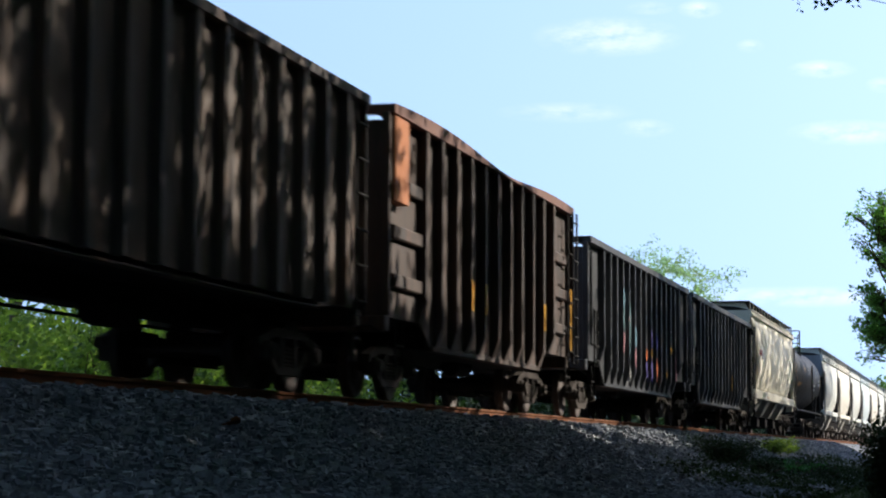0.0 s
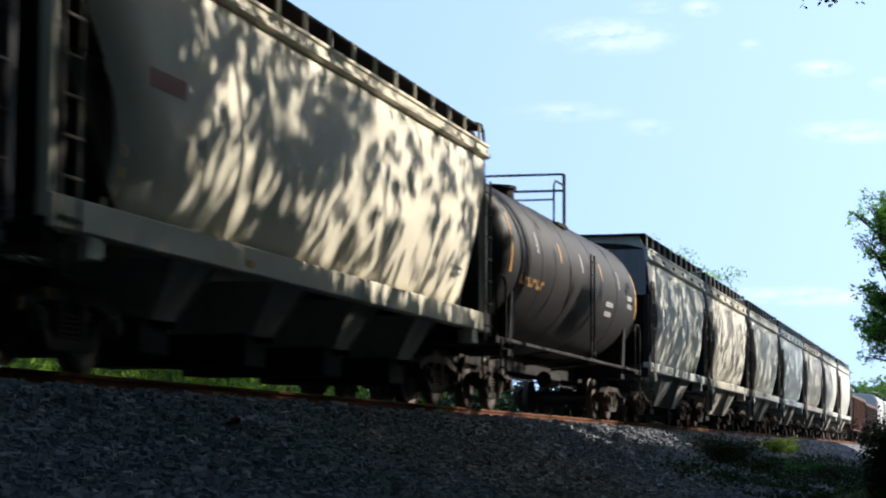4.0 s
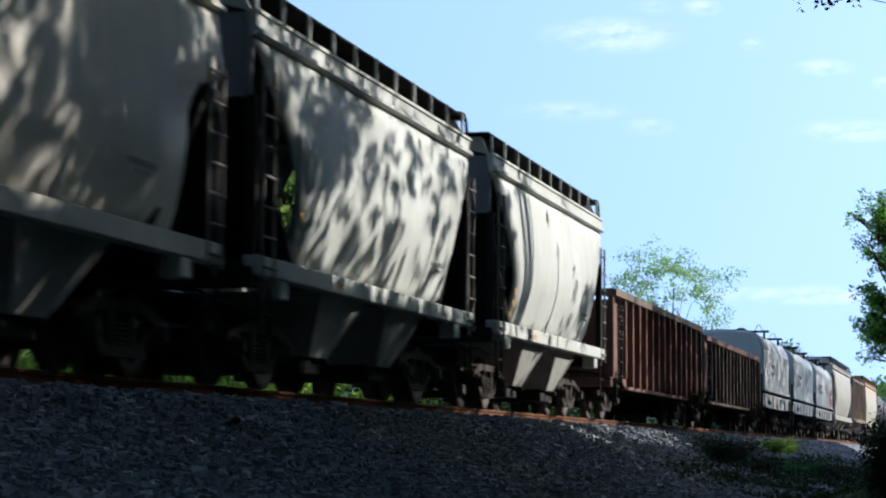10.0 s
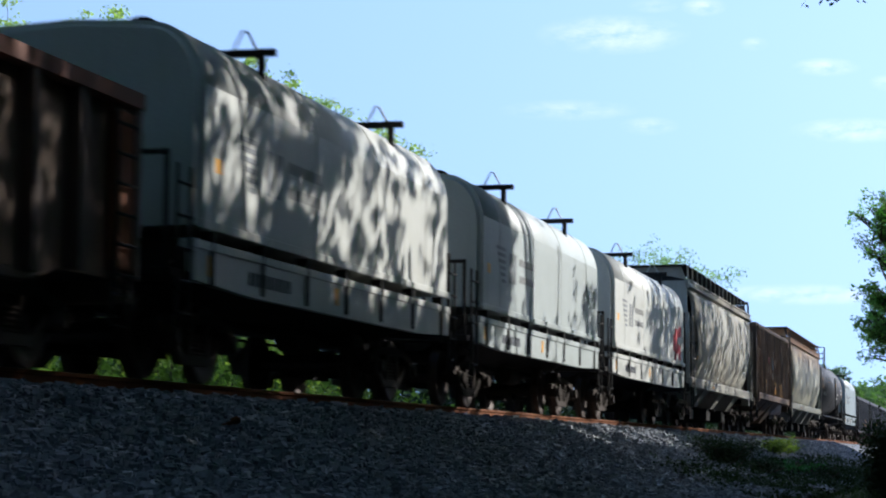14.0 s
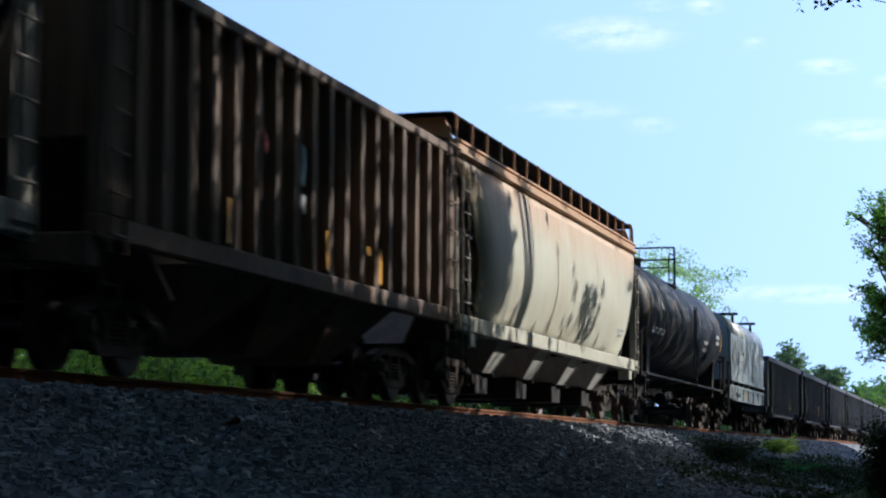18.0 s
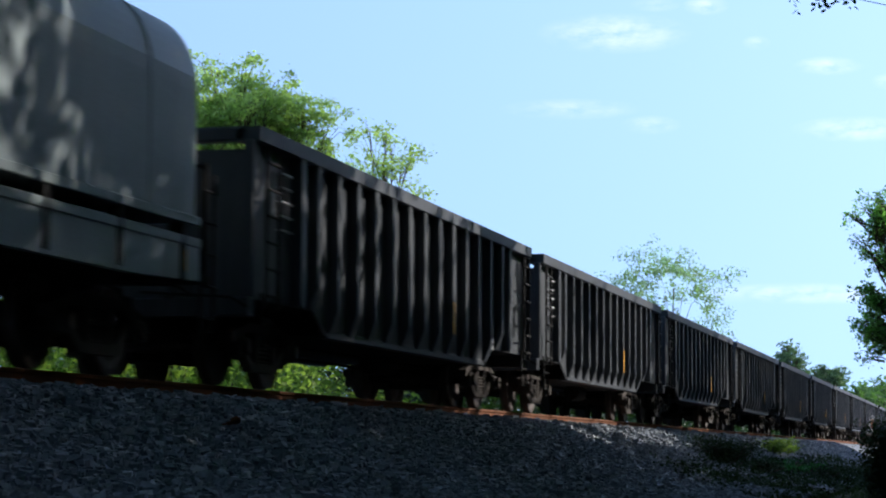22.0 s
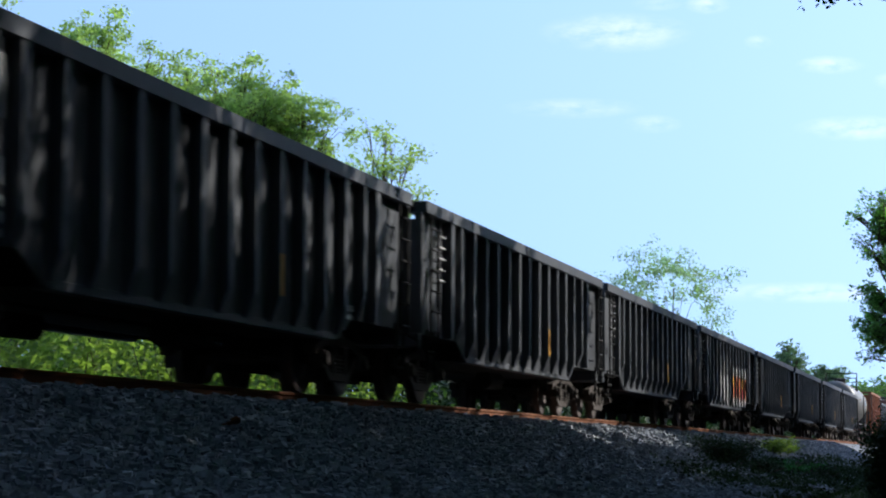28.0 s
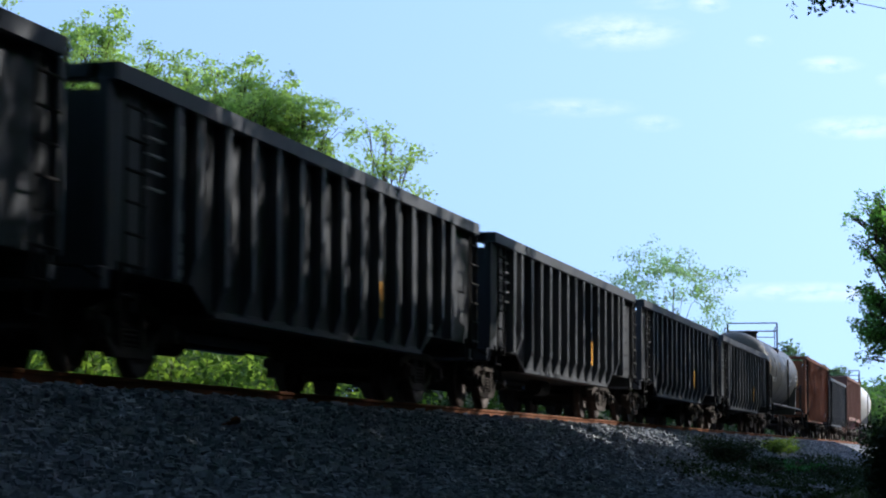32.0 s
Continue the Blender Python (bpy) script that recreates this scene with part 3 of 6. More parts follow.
def gondola(length, top, paint, label, ribs=14, dip=0.70, end_z=0.98, chord=0.17, panel=2.3, depth=0.14, chord_paint=None, wide_end=False, bands=False, flare=0.28, rib_w=0.13, front_ladder=True, wavy=0.0, rib_paint=None):
    """An open-topped car with upright side posts; its sides drop lower between the trucks."""
    car = tagged(new("gondola_car"), label, "railway car", "cars of the freight train")
    h = length / 2
    y = -1.60 + depth
    for s in (1, -1):
        out = [(-h + 0.05, end_z), (-h + panel + 0.15, end_z), (-h + panel + 0.75, dip), (h - panel - 0.75, dip), (h - panel - 0.15, end_z), (h - 0.05, end_z), (h - 0.05, top - chord), (-h + 0.05, top - chord)]
        part("side_sheet", extrude(B(), out, "y", s * y, s * (y + 0.03)), paint, car)
        part("top_chord", bent_beam(-h, h, *sorted((s * 1.62, s * (1.46 - depth))), top - chord, top, wavy), chord_paint or paint, car)
    inner = h - panel
    if panel > 2.2:
        for s in (1, -1):
            part("panel_post", box(B(), s * (h - 1.68) - 0.09, s * (h - 1.68) + 0.09, -1.60, y, end_z, top - chord), paint, car)
    step = 2 * inner / (ribs - 1)
    for k in range(ribs):
        x = -inner + step * k
        low = dip + 0.04 if abs(x) < inner - 0.6 else end_z
        post_paint = rib_paint or paint
        key = "rib %.2f %.2f %.2f %.2f %.2f %s" % (top, low, depth, flare, rib_w, post_paint.name)
        for s in (1, -1):
            r = shared("side_post", once(key, lambda: rib_mesh(top - chord, low, depth, rib_w, flare), post_paint), car)
            r.matrix_basis = pose(x, 0, 0, 0, 0, 0 if s > 0 else 180)
    for s in (1, -1):
        part("bottom_sill", box(B(), -inner + 0.8, inner - 0.8, *sorted((s * 1.47, s * 1.30)), dip - 0.03, dip + 0.07, 0.01), paint, car)
    for s in (-1, 1):
        x = s * (h - 0.06)
        part("end_sheet", box(B(), x - 0.03, x + 0.03, -1.42, 1.42, end_z, top - chord - 0.09), paint, car)
        part("end_chord", box(B(), *sorted((s * h, s * (h - 0.20))), -1.45, 1.45, top - chord, top, 0.02), chord_paint or paint, car)
        for yy in (-1.5, -0.5, 0.5, 1.5):
            part("end_post", box(B(), *sorted((s * (h - 0.03), s * (h + 0.07))), yy - 0.06, yy + 0.06, end_z, top - chord, 0.01), paint, car)
        part("end_sill", box(B(), *sorted((s * (h - 0.2), s * (h + 0.05))), -1.5, 1.5, end_z - 0.22, end_z, 0.015), paint, car)
        if s > 0 or front_ladder:
            add_ladder(car, s * (h - 0.45), -1.62, end_z - 0.1, top - chord - 0.05, 0.44, 6, UNDER)
        add_step(car, s * (h - 0.45))
        add_truck(car, s * (h - 1.75))
    if front_ladder:
        add_grabs(car, -h + (1.22 if panel > 2.2 else 1.35), y - 0.07, [top - chord - 0.25 - 0.17 * k for k in range(5)], 0.40 if panel > 2.2 else 0.55, WHITE_MARK)
    if wide_end:
        part("end_panel", box(B(), -h + 0.75, -h + panel - 0.35, y - 0.05, y + 0.01, end_z + 0.35, top - chord - 0.12, 0.015), paint, car)
    if bands:
        for s in (-1, 1):
            for z in (1.55, 2.25, 2.95):
                part("side_band", box(B(), s * (h - 1.1) - 0.8, s * (h - 1.1) + 0.8, y - 0.09, y + 0.01, z, z + 0.20, 0.02), paint, car)
    part("floor", box(B(), -h + 0.1, h - 0.1, -1.4, 1.4, end_z, end_z + 0.08), UNDER, car)
    part("trough", box(B(), -inner + 0.8, inner - 0.8, -1.35, 1.35, dip, end_z + 0.02), UNDER, car)
    add_underframe(car, h, end_z - 0.32)
    add_ends(car, h)
    part("brake_wheel", lathe(B(), [(0.20, -0.02), (0.24, 0.0), (0.20, 0.02)], 14, pose(-h - 0.14, 0.75, 2.1, 0, 90)), UNDER, car)
    return car


def reporting_marks(car, x, z, y, material, rows=((0.85, 0.22), (0.7, 0.16)), gap=0.32):
    """Unreadable stencilled lines as bars, broken like letters."""
    rng = random.Random(int(x * 10 + z * 100))
    for k, (w, hgt) in enumerate(rows):
        n = max(3, int(w / (hgt * 0.9)))
        for j in range(n):
            a = x - w / 2 + w * (j + 0.5) / n
            add_mark(car, "stencil_mark", a, z - gap * k, w / n * rng.uniform(0.55, 0.75), hgt, y, material)


def side_rows(lo, hi, n=14):
    return [lo + (hi - lo) * k / n for k in range(n + 1)]


def bulge(z, lo, hi, rim, belly):
    """How far the curved side stands out at a height: drawn in at the foot, widest below the middle."""
    t = min(1.0, max(0.0, (z - lo) / (hi - lo)))
    foot = belly - 0.24
    if t < 0.45:
        return foot + (belly - foot) * math.sin(math.pi / 2 * t / 0.45)
    return belly - (belly - rim) * ((t - 0.45) / 0.55) ** 2


def curved_side(lo, hi, xa, xb, rim, belly, sign, columns=2, wave=0.0):
    """A thick curved sheet whose ends follow xa(z) and xb(z)."""
    bm = B()
    zs = side_rows(lo, hi)
    layers = []
    for off in (0.0, 0.03):
        grid = []
        for z in zs:
            a, b = xa(z), xb(z)
            yy = bulge(z, lo, hi, rim, belly) - off
            grid.append([bm.verts.new((a + (b - a) * c / columns, sign * (yy + (wave * math.sin(c * 1.7 + z) if off == 0 else 0)), z)) for c in range(columns + 1)])
        layers.append(grid)
    for g in layers:
        for r in range(len(zs) - 1):
            for c in range(columns):
                bm.faces.new((g[r][c], g[r][c + 1], g[r + 1][c + 1], g[r + 1][c]))
    o, i = layers
    rim_loop = lambda g: g[0] + [r[-1] for r in g[1:]] + g[-1][-2::-1] + [r[0] for r in g[-2:0:-1]]
    p, q = rim_loop(o), rim_loop(i)
    for k in range(len(p)):
        j = (k + 1) % len(p)
        bm.faces.new((p[k], p[j], q[j], q[k]))
    bmesh.ops.recalc_face_normals(bm, faces=bm.faces)
    for f in bm.faces:
        f.smooth = True
    return bm


def covered_hopper(length, eave, paint, label, bays=2, style="notch", roof_paint=None, sill=(1.24, 1.46), band=0.30, walk_z=0.36, bay_paint=None, stencils=False):
    """A covered hopper car: curved sides, an eave band, a roof walk on brackets, slope sheets at the ends, discharge bays below."""
    car = tagged(new("covered_hopper_car"), label, "railway car", "cars of the freight train")
    h = length / 2
    lo, hi = sill[1], eave - band
    notch = lo + (hi - lo) * 0.66
    if style == "notch":
        def inset(z):
            if z > notch:
                return 0.04
            t = max(0.0, (notch - z) / (notch - lo))
            return 0.62 + 0.60 * min(1.0, t * 4.0) ** 0.6 - 0.18 * t
    else:
        def inset(z):
            t = max(0.0, (hi - z) / (hi - lo))
            return 0.05 + (1.55 if style == "flow" else 1.5) * math.sin(min(1.0, t * 1.15) * math.pi / 2) ** 1.3
    for s in (-1, 1):
        part("side_sheet", curved_side(lo, hi, lambda z: -h + inset(z), lambda z: h - inset(z), 1.49, 1.60, s, 10, 0.006), paint, car)
        part("side_sill", box(B(), -h, h, *sorted((s * 1.60, s * 1.40)), sill[0], sill[1] + 0.01, 0.015), paint, car)
        part("eave_band", extrude(B(), [(s * 1.45, hi - 0.02), (s * 1.585, hi + 0.02), (s * 1.585, hi + 0.07), (s * 1.53, hi + 0.09), (s * 1.53, eave - 0.05), (s * 1.56, eave - 0.04), (s * 1.56, eave), (s * 1.40, eave)], "x", -h + 0.02, h - 0.02), roof_paint or paint, car)
    for k in range(6 if style == "notch" else 0):
        x = -h + length * (k + 0.5) / 6
        part("eave_stiffener", box(B(), x - 0.28, x + 0.28, -1.60, -1.50, hi + 0.02, eave - 0.12, 0.012), roof_paint or paint, car)
    roof = [(-1.50, eave - 0.03), (-1.0, eave + 0.10), (0, eave + 0.17), (1.0, eave + 0.10), (1.50, eave - 0.03), (1.4, eave - 0.12), (0, eave + 0.05), (-1.4, eave - 0.12)]
    # the roof's dark colour stands in for shade below the walk
    part("roof", extrude(B(), roof, "x", -h + 0.03, h - 0.03), roof_paint or WALK, car, "roof coloured dark for the shade under its walk")
    part("hatch_trough", box(B(), -h + 1.0, h - 1.0, -0.38, 0.38, eave + 0.10, eave + 0.30, 0.03), UNDER, car)
    # roof walks on brackets
    wz = eave + walk_z
    for s in (-1, 1):
        walk_bm = box(B(), -h - 0.12, h - 0.25, *sorted((s * 0.90, s * 1.47)), wz - 0.035, wz, 0.008)
        part("roof_walk", walk_bm, WALK, car, "dark steel grating roof walk")
    n = max(6, int(length / 1.05))
    key = "walk_bracket %.2f %.2f %s" % (eave, walk_z, paint.name)
    for k in range(n + 1):
        x = -h + 0.1 + (length - 0.5) * k / n
        for s in (-1, 1):
            b = shared("walk_bracket", once(key, lambda: box(B(), -0.02, 0.02, -1.50, -1.46, eave - 0.04, wz - 0.01), paint), car)
            b.matrix_basis = pose(x, 0, 0, 0, 0, 0 if s < 0 else 180)
    part("walk_handhold", rods(B(), [(h - 0.55, -1.46, wz), (h - 0.20, -1.46, wz + 0.02), (h - 0.04, -1.46, wz - 0.08), (h - 0.02, -1.47, eave - 0.05)], 0.028, 6), UNDER, car)
    part("walk_handhold", rods(B(), [(h - 0.55, -0.95, wz), (h - 0.20, -0.95, wz + 0.02), (h - 0.04, -0.95, wz - 0.08), (h - 0.02, -0.96, eave + 0.02)], 0.028, 6), UNDER, car)
    for s in (-1, 1):
        part("end_walk", box(B(), *sorted((s * (h + 0.10), s * (h - 0.42))), -1.42, 1.42, wz - 0.035, wz - 0.005), UNDER, car, "dark cross walk at the roof end")
        part("roof_end", extrude(B(), [(-1.46, eave - 0.05), (1.46, eave - 0.05), (1.30, wz - 0.06), (-1.30, wz - 0.06)], "x", *sorted((s * (h - 0.05), s * (h - 0.10)))), paint, car)
    # ends: upper end sheet, slope sheet, posts, platform, ladders
    up = notch if style == "notch" else lo + (hi - lo) * 0.72
    for s in (-1, 1):
        part("end_sheet", box(B(), *sorted((s * (h - 0.02), s * (h - 0.07))), -1.47, 1.47, up, eave - 0.03), END_GREY if style != "slant" else paint, car)
        # near-black slope sheets, posts and platforms: recess shade put into their colour
        slope = [(s * (h - 0.06), up + 0.02), (s * (h - 0.12), up + 0.02), (s * (h - 1.75), lo + 0.02), (s * (h - 1.66), lo + 0.02)]
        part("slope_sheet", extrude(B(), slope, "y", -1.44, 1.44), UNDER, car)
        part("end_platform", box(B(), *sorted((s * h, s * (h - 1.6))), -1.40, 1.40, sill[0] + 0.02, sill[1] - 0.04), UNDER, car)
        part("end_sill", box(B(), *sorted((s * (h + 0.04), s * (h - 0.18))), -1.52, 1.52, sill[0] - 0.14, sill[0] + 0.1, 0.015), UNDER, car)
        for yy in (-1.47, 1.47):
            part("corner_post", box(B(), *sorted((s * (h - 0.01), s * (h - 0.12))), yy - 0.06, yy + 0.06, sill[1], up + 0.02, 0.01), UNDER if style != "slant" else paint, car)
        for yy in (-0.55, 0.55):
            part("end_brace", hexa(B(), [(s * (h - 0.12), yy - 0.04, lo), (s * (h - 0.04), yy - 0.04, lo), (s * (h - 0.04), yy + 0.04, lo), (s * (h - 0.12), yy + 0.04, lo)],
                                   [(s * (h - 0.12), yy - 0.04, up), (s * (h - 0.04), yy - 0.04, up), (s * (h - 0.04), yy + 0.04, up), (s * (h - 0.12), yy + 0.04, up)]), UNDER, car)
        add_ladder(car, s * (h - 0.30), -1.60, sill[0] - 0.05, up + 0.35, 0.42, 7, LADDER_GREY)
        add_ladder(car, s * (h + 0.05), 1.2, sill[0], eave, 0.42, 9, UNDER, "end")
        add_step(car, s * (h - 0.30), 0.50)
        part("jacking_pad", box(B(), s * (h - 1.0) - 0.16, s * (h - 1.0) + 0.16, -1.57, -1.30, sill[0] - 0.22, sill[0], 0.015), paint, car)
        add_truck(car, s * (h - 1.55))
    span = 2 * (h - 2.2)
    w = span / bays
    for k in range(bays):
        x = -span / 2 + w * (k + 0.5)
        a, b, foot = (min(w * 0.40, 1.0), min(w * 0.16, 0.36), 0.46) if bays < 3 else (min(w * 0.28, 0.64), 0.34, 0.62)
        ring = lambda q, yq, z: [(x - q, -yq, z), (x + q, -yq, z), (x + q, yq, z), (x - q, yq, z)]
        bay = part("discharge_bay", hexa(B(), ring(b, 1.10, foot), ring(a, 1.46, sill[0] + 0.02)), bay_paint or BAY_GREY, car)
        for e in (-1, 1):
            # rolled stiffener down each sloping edge of the side
            part("bay_flange", rods(B(), [(x + e * b, -1.10, foot), (x + e * a, -1.46, sill[0])], 0.028, 5), bay_paint or BAY_GREY, bay)
        part("outlet_gate", box(B(), x - 0.42, x + 0.42, -1.02, 1.02, 0.24, foot + 0.01, 0.015), UNDER, car)
        part("gate_shaft", rods(B(), [(x + 0.1, -1.22, foot - 0.05), (x + 0.1, -1.0, foot - 0.05)], 0.04, 8), UNDER, car)
    if bays > 2:
        part("discharge_pipe", rods(B(), [(-span / 2, 0.2, 0.34), (span / 2, 0.2, 0.34)], 0.10, 8), UNDER, car)
    add_underframe(car, h, 0.82, False)
    add_ends(car, h)
    for k in range(3):
        z = lo + 0.25 + 0.2 * k
        add_mark(car, "reflector_strip", -(h - inset(z) - 0.16), z, 0.09, 0.19, -bulge(z, lo, hi, 1.49, 1.60) - 0.003, YELLOW_MARK)
    add_mark(car, "reflector_strip", -length * 0.2, sill[0] + 0.11, 0.22, 0.08, -1.602, YELLOW_MARK)
    if stencils:
        for k, (w, hgt) in enumerate([(0.42, 0.16), (0.40, 0.12), (0.44, 0.05), (0.44, 0.05), (0.40, 0.05), (0.36, 0.05)]):
            reporting_marks(car, -h + 1.75, lo + (hi - lo) * 0.62 - 0.21 * k, -1.607, WORN_MARK, ((w, hgt),))
    reporting_marks(car, h - 2.2, lo + 0.62, -bulge(lo + 0.62, lo, hi, 1.49, 1.60) - 0.003, WORN_MARK, ((0.7, 0.06), (0.5, 0.05)), 0.10)
    return car


def open_hopper(length, top, paint, label, ribs=16, sill=(1.22, 1.46)):
    """A high-sided open hopper car: posts over a deep side sill, slope sheets below."""
    car = tagged(new("open_hopper_car"), label, "railway car", "cars of the freight train")
    h = length / 2
    for s in (-1, 1):
        part("side_sheet", box(B(), -h + 0.05, h - 0.05, *sorted((s * 1.45, s * 1.42)), sill[1], top - 0.14), paint, car)
        part("top_chord", box(B(), -h, h, *sorted((s * 1.61, s * 1.40)), top - 0.15, top, 0.02), paint, car)
        part("side_sill", box(B(), -h, h, *sorted((s * 1.60, s * 1.42)), sill[0], sill[1], 0.02), paint, car)
        for k in range(ribs):
            x = -h + 0.9 + (length - 1.8) * k / (ribs - 1)
            r = shared("side_post", once("post %.2f %s" % (top, paint.name), lambda: rib_mesh(top - 0.15, sill[1], 0.155, 0.12, 0.0), paint), car)
            r.matrix_basis = pose(x, 0, 0, 0, 0, 0 if s < 0 else 180)
    for s in (-1, 1):
        x = s * (h - 0.05)
        part("end_sheet", box(B(), x - 0.03, x + 0.03, -1.42, 1.42, 2.2, top - 0.1), paint, car)
        part("end_chord", box(B(), *sorted((s * h, s * (h - 0.15))), -1.40, 1.40, top - 0.13, top - 0.01, 0.02), paint, car)
        part("slope_sheet", extrude(B(), [(s * (h - 0.08), 2.25), (s * (h - 0.14), 2.25), (s * (h - 2.4), 0.8), (s * (h - 2.3), 0.8)], "y", -1.40, 1.40), paint, car)
        part("corner_post", box(B(), *sorted((s * (h - 0.01), s * (h - 0.55))), -1.60, -1.44, sill[1], top - 0.15, 0.01), paint, car)
        part("end_sill", box(B(), *sorted((s * (h + 0.04), s * (h - 0.2))), -1.5, 1.5, 0.95, sill[0] + 0.06, 0.015), paint, car)
        for yy in (-0.9, 0.0, 0.9):
            part("end_post", box(B(), *sorted((s * (h - 0.02), s * (h + 0.06))), yy - 0.05, yy + 0.05, 1.2, top - 0.14, 0.01), paint, car)
        add_ladder(car, s * (h - 0.30), -1.63, 1.1, top + (0.28 if s > 0 else -0.1), 0.40, 7, paint)
        add_step(car, s * (h - 0.30), 0.5)
        add_truck(car, s * (h - 1.65))
    for k in (-1, 0, 1):
        x = k * (length - 5.2) / 3.2
        ring = lambda a, yq, z: [(x - a, -yq, z), (x + a, -yq, z), (x + a, yq, z), (x - a, yq, z)]
        part("discharge_bay", hexa(B(), ring(0.35, 0.7, 0.42), ring((length - 5.2) / 6.6, 1.40, sill[0] + 0.01)), paint, car)
    add_underframe(car, h, 0.78, False)
    add_ends(car, h)
    return car


def tank_car(length, paint, label, radius=1.55, zc=2.80, letters=None):
    """A tank on a centre sill with saddles, a manway platform, railings and a ladder."""
    car = tagged(new("tank_car"), label, "railway car", "cars of the freight train")
    h = length / 2 - 0.35
    prof = [(0.05, -h)] + [(radius * math.sin(a), -h + 0.62 * (1 - math.cos(a))) for a in [math.pi / 2 * k / 8 for k in range(1, 9)]]
    prof += [(r, -z) for r, z in prof[::-1]]
    bm = lathe(B(), prof, 56, pose(0, 0, zc, 0, 90))
    for f in bm.faces:
        f.smooth = len(f.verts) == 4
    shell = part("tank_shell", bm, paint, car)
    for x in [-h + 0.65 + (2 * h - 1.3) * k / 5 for k in range(6)]:
        part("weld_seam", lathe(B(), [(radius - 0.01, -0.03), (radius + 0.006, -0.02), (radius + 0.006, 0.02), (radius - 0.01, 0.03)], 56, pose(x, 0, zc, 0, 90)), paint, shell)
    part("centre_sill", box(B(), -h - 0.3, h + 0.3, -0.25, 0.25, 0.86, 1.22, 0.02), UNDER, car)
    for s in (-1, 1):
        x = s * (h - 1.5)
        part("saddle", hexa(B(), [(x - 0.25, -1.35, 0.95), (x + 0.25, -1.35, 0.95), (x + 0.25, 1.35, 0.95), (x - 0.25, 1.35, 0.95)], [(x - 0.12, -1.40, 2.2), (x + 0.12, -1.40, 2.2), (x + 0.12, 1.40, 2.2), (x - 0.12, 1.40, 2.2)]), paint, car)
        part("end_platform", box(B(), *sorted((s * (h + 0.34), s * (h - 0.55))), -1.50, 1.50, 1.10, 1.22, 0.01), UNDER, car)
        part("end_railing", rods(B(), [(s * (h - 0.5), -1.48, 1.2), (s * (h - 0.5), -1.48, 2.15), (s * (h - 0.30), -1.48, 2.3), (s * (h + 0.1), -1.48, 2.3), (s * (h + 0.25), -1.48, 2.15), (s * (h + 0.25), -1.48, 1.2)], 0.025, 6), UNDER, car)
        part("end_railing", rods(B(), [(s * (h + 0.25), -1.48, 2.15), (s * (h + 0.25), 1.48, 2.15)], 0.025, 6), UNDER, car)
        add_ladder(car, s * (h + 0.0), -1.55, 0.55, 1.2, 0.40, 2, UNDER)
        add_truck(car, s * (h - 1.35))
    part("side_runner", box(B(), -h + 0.4, h - 0.4, -1.50, -1.42, 1.16, 1.22, 0.008), paint, car)
    for k in range(5):
        x = -h + 1.6 + (2 * h - 3.2) * k / 4
        part("runner_bracket", rods(B(), [(x, -0.25, 1.05), (x, -1.46, 1.18)], 0.03, 5), UNDER, car)
    part("manway", lathe(B(), [(0.40, zc + radius - 0.1), (0.40, zc + radius + 0.20), (0.45, zc + radius + 0.21), (0.45, zc + radius + 0.27), (0.1, zc + radius + 0.32)], 20, pose(-1.55, 0, 0)), UNDER, car)
    for x in (-0.55, -0.15):
        part("valve", lathe(B(), [(0.10, zc + radius - 0.1), (0.10, zc + radius + 0.22), (0.16, zc + radius + 0.24), (0.16, zc + radius + 0.32)], 10, pose(x, 0.2, 0)), UNDER, car)
    px1, pz = 0.40, zc + radius - 0.22
    for y0, y1 in ((-1.15, -0.75), (0.75, 1.15)):
        part("platform", box(B(), px1 - 1.1, px1, y0, y1, pz - 0.22, pz - 0.16), UNDER, car)
        part("platform_bracket", box(B(), px1 - 0.6, px1 - 0.5, y0, y1, pz - 0.45, pz - 0.22), UNDER, car)
    for yy in (-1.06, 1.06):
        part("side_railing", rods(B(), [(px1 - 1.1, yy, pz - 0.3), (px1 - 1.1, yy, pz + 0.60), (px1 - 0.9, yy, pz + 0.72), (px1, yy, pz + 0.72)], 0.022, 6), UNDER, car)
        part("railing_post", rods(B(), [(px1, yy, pz - 0.2), (px1, yy, pz + 0.96)], 0.035, 6), UNDER, car)
    for zz in (0.62, 0.97):
        part("cross_railing", rods(B(), [(px1, -1.06, pz + zz), (px1, 1.06, pz + zz)], 0.026, 6), UNDER, car)
    part("cross_railing", rods(B(), [(px1 - 1.1, -1.06, pz + 0.30), (px1 - 1.1, 1.06, pz + 0.30)], 0.02, 6), UNDER, car)
    add_ladder(car, 0.75, -radius - 0.06, 1.2, zc + 0.6, 0.40, 8, UNDER)
    add_underframe(car, h, 0.86)
    add_ends(car, length / 2)
    ring = lambda a: (-radius * math.cos(a) - 0.003, zc + radius * math.sin(a))
    def band(x, a0, a1, w, material, name):
        bm2 = B()
        n = 5
        for k in range(n):
            (y0, z0), (y1, z1) = ring(a0 + (a1 - a0) * k / n), ring(a0 + (a1 - a0) * (k + 1) / n)
            hexa(bm2, [(x - w / 2, y0, z0), (x + w / 2, y0, z0), (x + w / 2, y0 + 0.02, z0), (x - w / 2, y0 + 0.02, z0)], [(x - w / 2, y1, z1), (x + w / 2, y1, z1), (x + w / 2, y1 + 0.02, z1), (x - w / 2, y1 + 0.02, z1)])
        part(name, bm2, material, shell)
    for x in (-h + 0.72, h - 0.72):
        band(x, -0.25, 0.45, 0.10, YELLOW_MARK, "reflector_strip")
